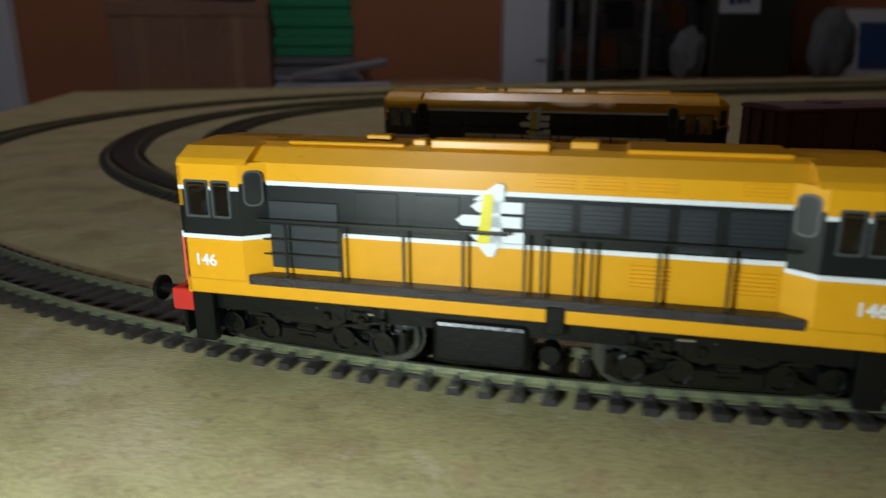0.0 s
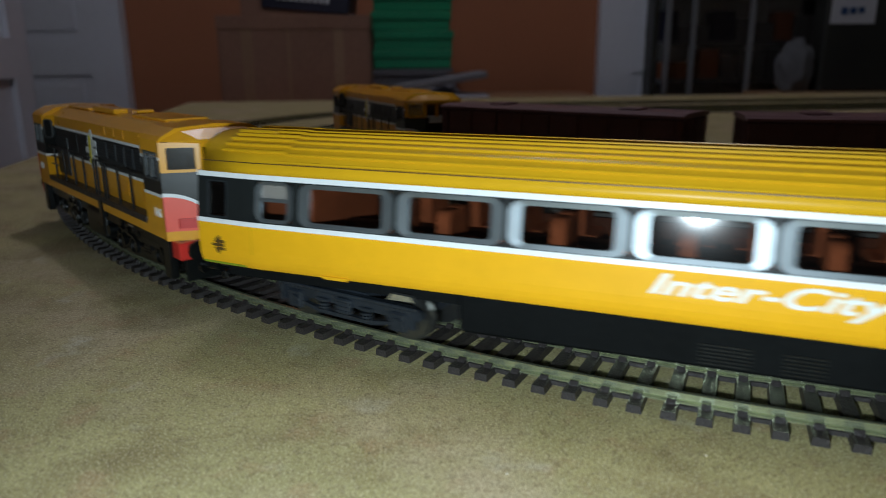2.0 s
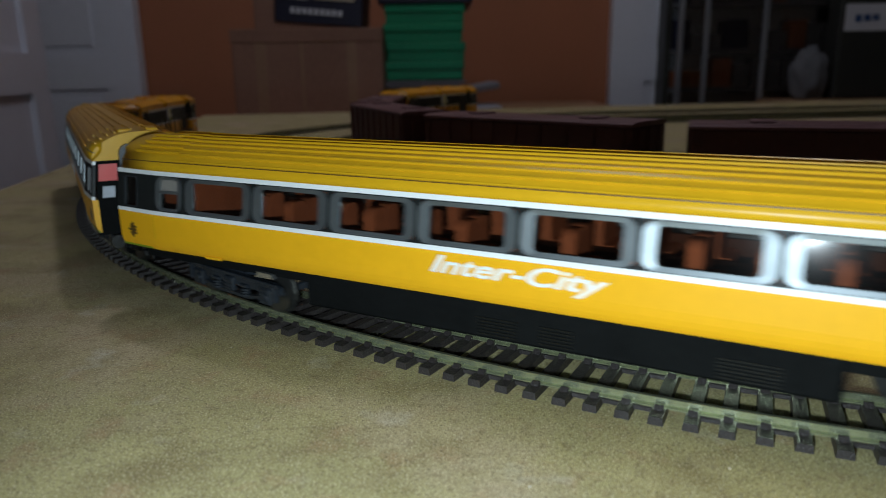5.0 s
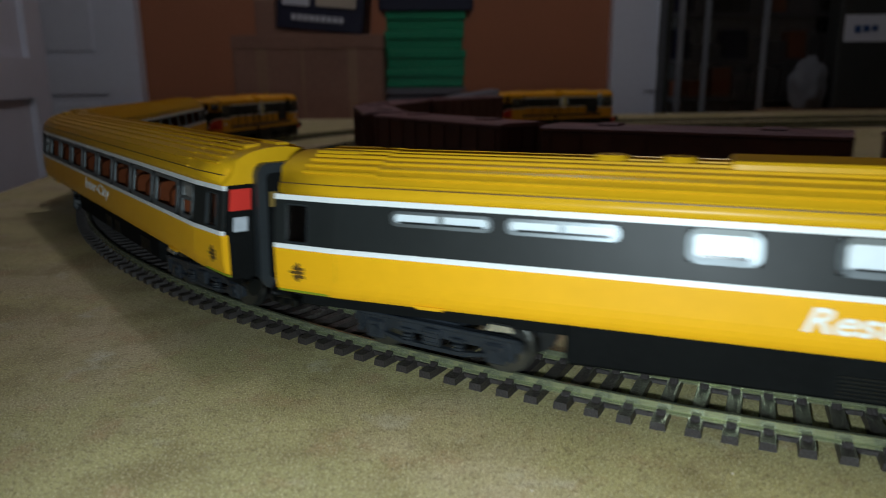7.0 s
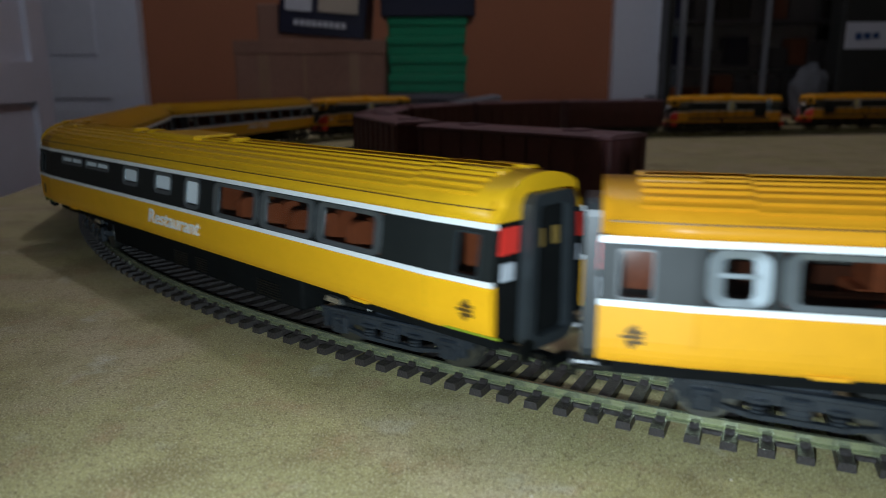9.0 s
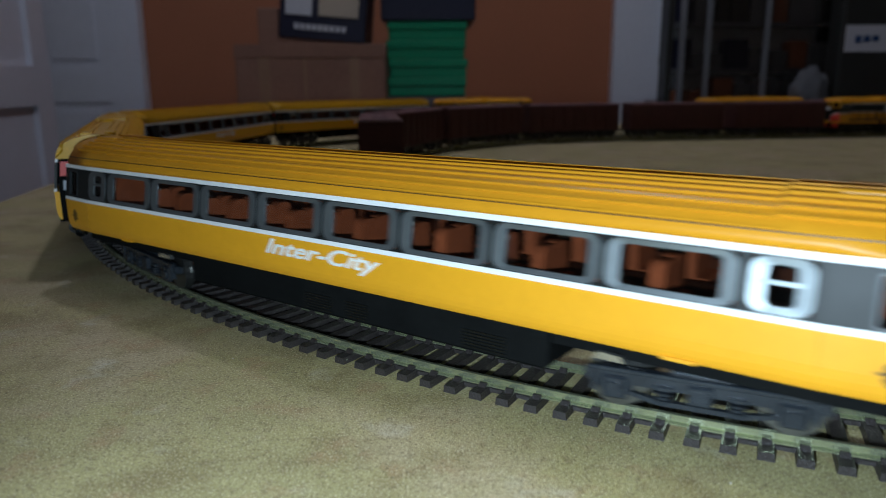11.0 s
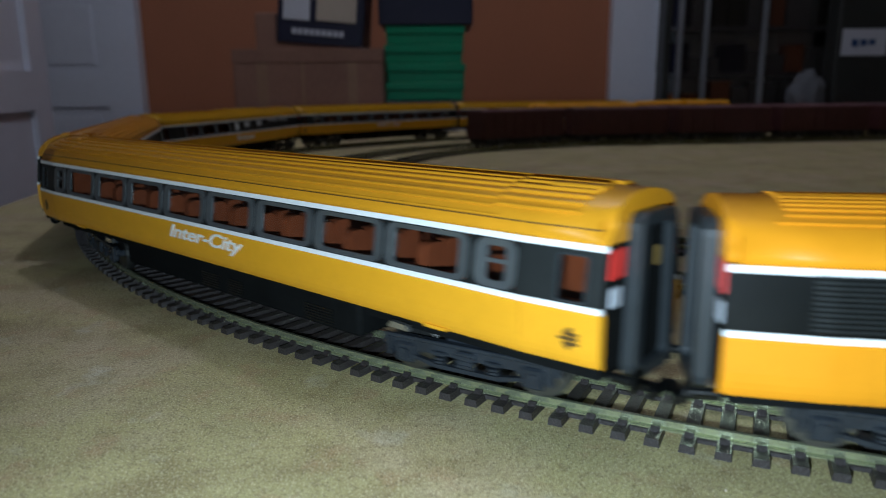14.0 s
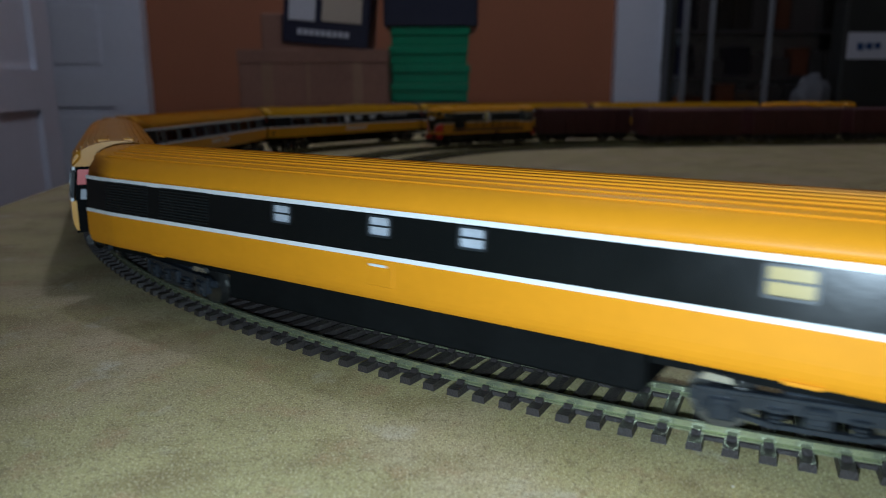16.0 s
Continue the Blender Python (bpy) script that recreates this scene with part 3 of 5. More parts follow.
def emblem(parent, x, y, z, w, mat, mat2, label):
    """Plain arrow emblem on a side."""
    s_ = w / 14.0
    sy = 1 if y > 0 else -1
    y0, y1 = sorted((y, y + 0.15 * sy))
    bm = bmesh.new()
    for zc, l0, l1 in ((3.0, -6.2, 3.5), (0.2, -6.0, 6.5), (-2.8, -6.5, 3.5)):
        prism(bm, [(x + l0 * s_, z + (zc - 1.1) * s_), (x + (l1 - 1) * s_, z + (zc - 1.1) * s_), (x + l1 * s_ + 0.4 * s_, z + zc * s_), (x + (l1 - 1) * s_, z + (zc + 1.1) * s_), (x + l0 * s_, z + (zc + 1.1) * s_)], "y", y0, y1)
    prism(bm, [(x - 2.6 * s_, z + 4.2 * s_), (x + 3.4 * s_, z + 4.2 * s_), (x - 1.2 * s_, z + 7.6 * s_), (x - 2.6 * s_, z + 7.4 * s_)], "y", y0, y1)
    prism(bm, [(x + 3.0 * s_, z - 4.0 * s_), (x - 2.0 * s_, z - 4.0 * s_), (x - 0.6 * s_, z - 6.8 * s_), (x + 0.6 * s_, z - 6.8 * s_)], "y", y0, y1)
    prism(bm, [(x - 2.4 * s_, z - 4.2 * s_), (x + 0.2 * s_, z - 4.2 * s_), (x + 0.8 * s_, z + 4.4 * s_), (x - 1.8 * s_, z + 4.4 * s_)], "y", y0, y1)
    e = part("emblem", bm, mat, parent, label)
    if mat2:
        bm = bmesh.new()
        yy = sorted((y + 0.16 * sy, y + 0.26 * sy))
        prism(bm, [(x + 0.2 * s_, z - 4.2 * s_), (x + 2.6 * s_, z - 4.2 * s_), (x + 1.4 * s_, z + 5.4 * s_), (x - 0.6 * s_, z + 5.4 * s_)], "y", *yy)
        part("bar", bm, mat2, e, "yellow bar")
    return e


def coach(label, body_mat, roof_mat, style):
    L = LENGTH
    h = L / 2
    root = tagged(new("railway_coach" if style != "van" else "generator_van"), label, "coach", "coaches of the long train")
    zs, zl, zh, z_top = (Z_SILL, Z_LOW, Z_HIGH, 49.2) if style != "van" else (15.35, 26.5, 37.75, 48.7)
    # window plan: (x from the front end, width, low, high, kind)
    if style == "saloon":
        wins = []
        for k in range(8):
            wins.append((26.1 * (k - 3.5), 24.7, 28.75, 38.45, "big"))
        wins += [(-111.0, 10.4, 28.85, 38.45, "small"), (111.0, 10.4, 28.85, 38.45, "small")]
        wins += [(-128.6, 6.3, 28.9, 37.8, "door"), (128.6, 6.3, 28.9, 37.8, "door")]
    elif style == "restaurant":
        wins = [(-90.5, 24.7, 28.75, 38.45, "big"), (-64.4, 24.7, 28.75, 38.45, "big"), (-38.3, 24.7, 28.75, 38.45, "big")]
        wins += [(-12.2, 10.1, 29.1, 38.45, "white"), (8.3, 13.1, 31.6, 38.45, "white"), (34.1, 13.1, 31.9, 38.45, "white")]
        wins += [(65.3, 23.3, 34.8, 37.95, "vent"), (91.9, 23.3, 34.8, 37.95, "vent")]
        wins += [(-128.6, 6.3, 28.9, 37.8, "door"), (128.6, 6.3, 28.9, 37.8, "door")]
    else:
        wins = [(36.8, 7.0, 32.1, 37.2, "pale"), (2.5, 7.0, 32.1, 37.2, "pale"), (-24.5, 7.2, 32.1, 37.2, "pale"), (-90.9, 9.0, 31.1, 37.2, "yellow")]
    for sy in (1, -1):
        ya, yb = sorted((sy * HW, sy * (HW - 1.0)))
        bm = bmesh.new()
        foot = [(HW - 1.25, zs), (HW - 0.8, zs + 0.7), (HW - 0.42, zs + 1.7), (HW - 0.15, zs + 3.0), (HW, zs + 4.8), (HW, zl), (HW - 2.0, zl), (HW - 2.0, zs)]
        prism(bm, [(sy * y, z) for y, z in foot], "x", -h, h)
        part("lower_side", bm, body_mat, root)
        yy = sorted((sy * (HW + 0.12), sy * (HW - 1.0)))
        part("stripe", box(bmesh.new(), -h, h, *yy, zl, zl + 1.15), M_WHITE, root, "white waistline stripe")
        part("stripe", box(bmesh.new(), -h, h, *yy, zh, zh + 1.25), M_WHITE, root, "white cantrail stripe")
        holes = [(x - w / 2, x + w / 2, za, zb) for x, w, za, zb, k in wins]
        bm = bmesh.new()
        wall_sheet(bm, -h, h, ya, yb, zl + 1.15, zh, holes)
        part("window_band", bm, M_BAND if style != "van" else M_GLOSSBLACK, root, "black window band")
        for x, w, za, zb, k in wins:
            cz, hh = (za + zb) / 2, zb - za
            r = min(2.6, w * 0.3, hh * 0.35) if k != "vent" else hh * 0.48
            if k in ("pale", "yellow", "door"):
                r = 0.6
            y0, y1 = sorted((sy * (HW + 0.22), sy * (HW - 0.6)))
            edge = {"big": 2.65, "small": 1.5 if body_mat is M_YELLOW else 2.7, "white": 1.3, "vent": 0.7, "door": 0.2, "pale": 0.4, "yellow": 0.5}[k]
            bm = bmesh.new()
            out = rounded(x, cz, w + 0.3, hh + 0.3, r)
            inn = rounded(x, cz, w - 2 * edge, hh - 2 * edge * (0.34 if k == "big" else 0.45 if k == "small" else 0.8), max(0.3, min(r, 1.1)))
            ring(bm, out, inn, y0, y1, 0.25 if k in ("big", "small", "white") else 0.0)
            w_ = part("window", bm, M_SILVER if k not in ("door", "pale", "yellow") else M_GREYBLACK, root, "bright metal window frame" if k not in ("door", "pale", "yellow") else "")
            yp = sorted((sy * (HW - 0.45), sy * (HW - 0.7)))
            part("pane", box(bmesh.new(), x - w / 2 + edge * 0.4, x + w / 2 - edge * 0.4, *yp, za + edge * 0.3, zb - edge * 0.3), M_GLASS if k in ("big", "door", "small") else {"yellow": M_PALEYELLOW, "pale": M_NOTICE}.get(k, M_FROST), w_)
            if k == "small":
                yt = sorted((sy * (HW + 0.05), sy * (HW - 0.4)))
                part("transom", box(bmesh.new(), x - w / 2 + 1, x + w / 2 - 1, *yt, cz + 0.1, cz + 0.9), M_SILVER, w_)
                if style == "saloon" and body_mat is M_YELLOW:
                    part("blind", box(bmesh.new(), x - w / 2 + 0.9, x + w / 2 - 0.9, *sorted((sy * (HW - 0.8), sy * (HW - 1.0))), cz + 0.8, zb - 0.6), M_FROST, w_, "frosted white upper pane")
            if k in ("white", "pale", "vent", "yellow"):
                yt = sorted((sy * (HW - 0.1), sy * (HW - 0.42)))
                if k == "vent":
                    part("bar", box(bmesh.new(), x - 0.6, x + 0.6, *yt, za + 0.3, zb - 0.3), M_SILVER, w_)
                    part("bar", box(bmesh.new(), x - w / 2 + 2, x + w / 2 - 2, *yt, za + 0.5, za + 0.95), M_BLACK, w_)
                elif k == "white":
                    part("bar", box(bmesh.new(), x - w / 2 + 2.4, x + w / 2 - 2.4, *yt, za + 1.0, za + 1.5), M_BLACK, w_)
                else:
                    part("bar", box(bmesh.new(), x - w / 2 + 0.4, x + w / 2 - 0.4, *yt, cz - 0.2, cz + 0.25), M_GREYBLACK, w_)
        # door joints at the ends
        if style != "van":
            for xd in (-h + 17.3, h - 17.3):
                part("door_joint", box(bmesh.new(), xd - 0.15, xd + 0.15, *sorted((sy * (HW + 0.03), sy * (HW - 0.5))), Z_SILL + 4.0, zl), roof_mat, root)
            for xe in (-128.7, 128.7):
                emblem(root, xe, sy * HW, 21.5, 4.6, M_LINING, None, "small black arrow emblem")
                if body_mat is M_YELLOW:
                    part("lining", box(bmesh.new(), xe - 8, xe + 6, *sorted((sy * (HW - 0.62), sy * (HW - 1.2))), Z_SILL + 0.25, Z_SILL + 0.75), M_GREENBIT, root, "thin green lining")
        else:
            for x0, x1 in ((97.5, 121.5), (67.8, 91.2)):
                for k in range(11):
                    z = zl + 2.0 + k * 0.9
                    part("louvre", box(bmesh.new(), x0, x1, *sorted((sy * (HW + 0.2), sy * (HW - 0.2))), z, z + 0.4), M_BAND, root)
            part("door", box(bmesh.new(), -2.4, 6.6, *sorted((sy * (HW + 0.18), sy * (HW - 0.3))), 19.4, zl - 0.2, 0.2), body_mat, root)
            part("handle", box(bmesh.new(), -0.2, 5.0, *sorted((sy * (HW + 0.5), sy * HW)), zl - 1.9, zl - 1.3), M_FROST, root, "bright handle")
        # words on the side
        if style == "saloon":
            m = Matrix.Translation((0.00195, sy * (HW + 0.12) * K, 0.0222)) @ (pose(0, 0, 0, 90, 0, 180) if sy > 0 else pose(0, 0, 0, 90, 0, 0))
            lettering("lettering", "Inter-City", 6.0, M_WHITE, root, m, "white Inter-City lettering", 0.35, 1.72)
        elif style == "restaurant":
            m = Matrix.Translation((0.0018, sy * (HW + 0.12) * K, 0.0208)) @ (pose(0, 0, 0, 90, 0, 180) if sy > 0 else pose(0, 0, 0, 90, 0, 0))
            lettering("lettering", "Restaurant", 6.8, M_WHITE, root, m, "white Restaurant lettering", 0.3, 1.22)
    # roof with its ribs
    zr = zh + 1.25
    bm = bmesh.new()
    prism(bm, arch(HW, zr, z_top, 18), "x", -h, h)
    bmesh.ops.bevel(bm, geom=[e for e in bm.edges if abs(e.verts[0].co.x) > h - 1 and e.verts[0].co.x == e.verts[1].co.x and e.verts[0].co.z > zr + 0.5], offset=2.0, segments=3, affect="EDGES")
    roof = part("roof", bm, roof_mat, root, "ribbed moulded roof")
    for p in roof.data.polygons:
        p.use_smooth = abs(p.normal.x) < 0.9
    shape = arch(HW, zr, z_top, 180)
    for sy in (-1, 1) if style != "van" else ():
        y, z = min((p for p in shape if p[0] * sy > 0), key=lambda p: abs(p[1] - zr - 2.6))
        part("roof_joint", box(bmesh.new(), -h + 1.5, h - 1.5, *sorted((y - 0.6 * sy, y + 0.1 * sy)), z - 0.13, z + 0.13), M_LINING, roof)
    rails_ = (0.10, 0.17, 0.23, 0.29, 0.345, 0.40, 0.455, 0.545, 0.60, 0.655, 0.71, 0.77, 0.83, 0.90) if style != "van" else (0.235, 0.285, 0.33, 0.37, 0.41, 0.45, 0.49, 0.53, 0.57, 0.61, 0.65, 0.69, 0.735)
    for k, f in enumerate(rails_):
        i = int(f * 180)
        y, z = shape[i]
        ty, tz = shape[i + 1][0] - shape[i - 1][0], shape[i + 1][1] - shape[i - 1][1]
        l = math.hypot(ty, tz)
        ty, tz = ty / l, tz / l
        ny, nz = -tz, ty
        if ny * y + nz * (z - zr) < 0:
            ny, nz = -ny, -nz
        w, up = (0.24, 0.6) if style != "van" else (0.16, 0.42)
        q = [(y - ty * w - ny * 0.3, z - tz * w - nz * 0.3), (y + ty * w - ny * 0.3, z + tz * w - nz * 0.3), (y + ty * w + ny * up, z + tz * w + nz * up), (y - ty * w + ny * up, z - tz * w + nz * up)]
        bm = bmesh.new()
        ends = (h - 3) if k not in (0, len(rails_) - 1) else h - 1
        if style == "van":
            prism(bm, q, "x", -ends + 8, ends - 7)
        else:
            prism(bm, q, "x", -ends + 24, ends - 24)
            q2 = [(a + ty * 0.5, b2 + tz * 0.5 + 0.12) for a, b2 in q]
            if 0 < k < len(rails_) - 1:
                prism(bm, q2, "x", ends - 23.5, ends - 4)
                prism(bm, q2, "x", -ends + 4, -ends + 23.5)
        part("rib", bm, roof_mat, roof)
    if style != "van":
        for xe in (-h + 12.5, h - 12.5):
            for sy in (-1, 1):
                part("ventilator", box(bmesh.new(), xe - 6, xe + 6, *sorted((sy * 3.0, sy * 7.5)), z_top - 1.4, z_top + 0.5, 0.4), roof_mat, roof)
    if style == "restaurant":
        part("roof_box", box(bmesh.new(), 2, 34, -9, 9, z_top - 2.4, z_top + 1.2, 0.6), roof_mat, roof)
        for x in (44, 58, -16):
            bm = bmesh.new()
            drum(bm, x, 2, z_top + 0.4, 4.5, 1.8, "z", 16, 3.2)
            part("ventilator", bm, roof_mat, roof)
    # ends
    for sx in (1, -1):
        xa, xb = sorted((sx * (h - 1.2), sx * (h - 0.2)))
        bm = bmesh.new()
        prism(bm, [(-HW + 1, Z_SILL - 1), (HW - 1, Z_SILL - 1), (HW - 1, zr - 0.05), (-HW + 1, zr - 0.05)], "x", xa, xb)
        e = part("end_wall", bm, M_MATT, root, "black coach end")
        bm = bmesh.new()
        hood = rounded(0, 28.6, 18.4, 33.6, 3.4)
        hole = rounded(0, 28.6, 12.6, 28.4, 1.6)
        ring(bm, hood, hole, sx * (h + 0.05), sx * (h + 3.0))
        bm.transform(Matrix(((0, 1, 0, 0), (1, 0, 0, 0), (0, 0, 1, 0), (0, 0, 0, 1))))
        g = part("gangway", bm, M_GREYBLACK, root, "dark grey gangway surround")
        part("gangway_door", box(bmesh.new(), *sorted((sx * (h + 0.5), sx * (h + 1.2))), -6.4, 6.4, 14, 42.6), M_MATT, g)
        if style != "van":
            for y in (-3.2, 3.2):
                part("pane", box(bmesh.new(), *sorted((sx * (h + 1.2), sx * (h + 1.4))), y - 1.3, y + 1.3, 33.6, 37.6), M_DIMYELLOW, g)
        for sy in (-1, 1):
            yq = sorted((sy * 10.0, sy * 16.6))
            part("red_panel", box(bmesh.new(), *sorted((sx * (h - 0.2), sx * (h + 0.25))), *yq, 33.4, 39.0), M_RED, e, "red panel")
            part("notice", box(bmesh.new(), *sorted((sx * (h - 0.2), sx * (h + 0.2))), sy * 11.0 if sy > 0 else -15.2, 15.2 if sy > 0 else -11.0, 27.8, 31.6), M_NOTICE, e, "small pale grey notice")
            bm = bmesh.new()
            drum(bm, sx * (h + 2.0), sy * 12.4, 13.4, 0.9, 5, "x", 10)
            drum(bm, sx * (h + 4.6), sy * 12.4, 13.4, 2.3, 0.9, "x", 14)
            part("buffer", bm, M_UNDER, root)
        bm = bmesh.new()
        box(bm, *sorted((sx * (h - 4), sx * (h + 4.6))), -1.4, 1.4, 7.5, 9.2, 0.3)
        box(bm, *sorted((sx * (h + 3.4), sx * (h + 5.6))), -4.5, 4.5, 7.2, 9.6, 0.4)
        part("coupling", bm, M_UNDER, root, "black tension coupling")
    # inside
    part("interior_floor", box(bmesh.new(), -h + 2, h - 2, -HW + 1.2, HW - 1.2, 20.0, 21.2), M_INNER, root)
    part("interior_table", box(bmesh.new(), -h + 34, h - 34, -2.2, 2.2, 21.2, 27.0, 0.5), M_INNER, root)
    part("interior_ceiling", box(bmesh.new(), -h + 2, h - 2, -HW + 1.1, HW - 1.1, zr - 0.7, zr - 0.1), M_INNER, root)
    for sy in (-1, 1):
        part("interior_lining", box(bmesh.new(), -h + 2, h - 2, *sorted((sy * (HW - 2.1), sy * (HW - 2.6))), 21.2, zl + 1.6), M_INNER, root, "brown interior lining")
    if style != "van":
        lo, hi = (-95, 96) if style == "saloon" else (-95, -20)
        for sy in (-1, 1):
            for k in range(int((hi - lo) / 13)):
                x = lo + 6.5 + k * 13
                bm = bmesh.new()
                yq = sorted((sy * 4.5, sy * 16.0))
                for ym in (sy * 7.3, sy * 13.2):
                    prism(bm, [(ym + a, b2) for a, b2 in rounded(0, 28.6, 5.7, 10.6 + 0.8 * ((k * 7 + int(ym)) % 3), 1.9)], "x", x - 1.6, x + 1.6)
                box(bm, x - 4.6, x + 4.6, *yq, 21.2, 26.8, 0.6)
                part("seat", bm, M_SEAT, root, "orange-brown moulded seat")
        for xw in (-h + 12, h - 12):
            part("vestibule_wall", box(bmesh.new(), xw - 7, xw + 7, -4, 4, 21.2, 38.0), M_SEAT, root)
        for xw in (-h + 34, h - 34) if style == "saloon" else (-h + 34, -14, h - 34):
            part("partition", box(bmesh.new(), xw - 0.5, xw + 0.5, -HW + 1.2, HW - 1.2, 21.2, 40), M_SEAT, root)
    # underframe
    part("underframe", box(bmesh.new(), -h + 3, h - 3, -11.5, 11.5, 11.5, zs + 0.6), M_MATT, root)
    part("floor_pan", box(bmesh.new(), -h + 1.5, h - 1.5, -HW + 2.1, HW - 2.1, zs - 0.2, zs + 1.4), M_MATT, root)
    bm = bmesh.new()
    if style == "van":
        box(bm, -65, 65, -15.0, 15.0, 5.4, zs, 0.8)
    else:
        box(bm, -64.5, 64.5, -14.0, 14.0, 5.6, zs, 0.8)
    eq = part("equipment_box", bm, M_MATT, root, "black equipment boxes under the floor")
    for x0, x1 in ((-54, -42), (-11.6, -3.9), (1.9, 11.7)) if style != "van" else ():
        for sy in (-1, 1):
            bm = bmesh.new()
            for k in range(6):
                yy = 14.0 * sy
                box(bm, x0, x1, *sorted((yy, yy + 0.3 * sy)), 6.8 + k * 0.8, 7.15 + k * 0.8)
            part("grille", bm, M_UNDER, eq)
    lean = 0.098 if style != "van" else 0.06
    # the upper sides lean in, and the body narrows a little towards both ends
    for o in root.children_recursive:
        xs = [c[0] for c in o.bound_box]
        bm = bmesh.new()
        bm.from_mesh(o.data)
        for x in (0.118, -0.118):
            if min(xs) < x < max(xs):
                bmesh.ops.bisect_plane(bm, geom=bm.verts[:] + bm.edges[:] + bm.faces[:], dist=1e-7, plane_co=(x, 0, 0), plane_no=(1, 0, 0))
        for v in bm.verts:
            if not o.name.startswith("lettering"):
                v.co.y *= 1 - lean * min(1.0, max(0.0, (v.co.z / K - zl) / (zr - zl)))
                v.co.y *= 1 - 0.075 * max(0.0, abs(v.co.x) - 0.118) / 0.0171
        bm.to_mesh(o.data)
        bm.free()
    # bright plates added for glints above the bogies, and tabs that hold the sides on
    for x in (-BOGIE, BOGIE):
        for sy in (1, -1):
            bm = bmesh.new()
            prism(bm, [(x - 3.8, zs + 0.6), (x - 3.0, zs - 0.15), (x + 3.0, zs - 0.15), (x + 3.8, zs + 0.6)], "y", *sorted((sy * (HW - 1.6), sy * (HW - 0.5))))
            part("side_tab", bm, body_mat, root)
            xc = x - math.copysign(15.5, x)
            bm = bmesh.new()
            prism(bm, [(xc - 3.4, 11.6), (xc + 3.4, 11.6), (xc + 2.2, 13.2), (xc - 2.6, 12.9)], "y", *sorted((sy * 13.2, sy * 14.6)))
            part("contact_clip", bm, M_GLINT, root, "small bright metal plate added for a glint")
    b1 = bogie(root, BOGIE, 34, 12.5)
    b2 = bogie(root, -BOGIE, 34, 12.5)
    return root, SWING, (b1, b2), BOGIE


LX, LZ = 0.955, 0.968


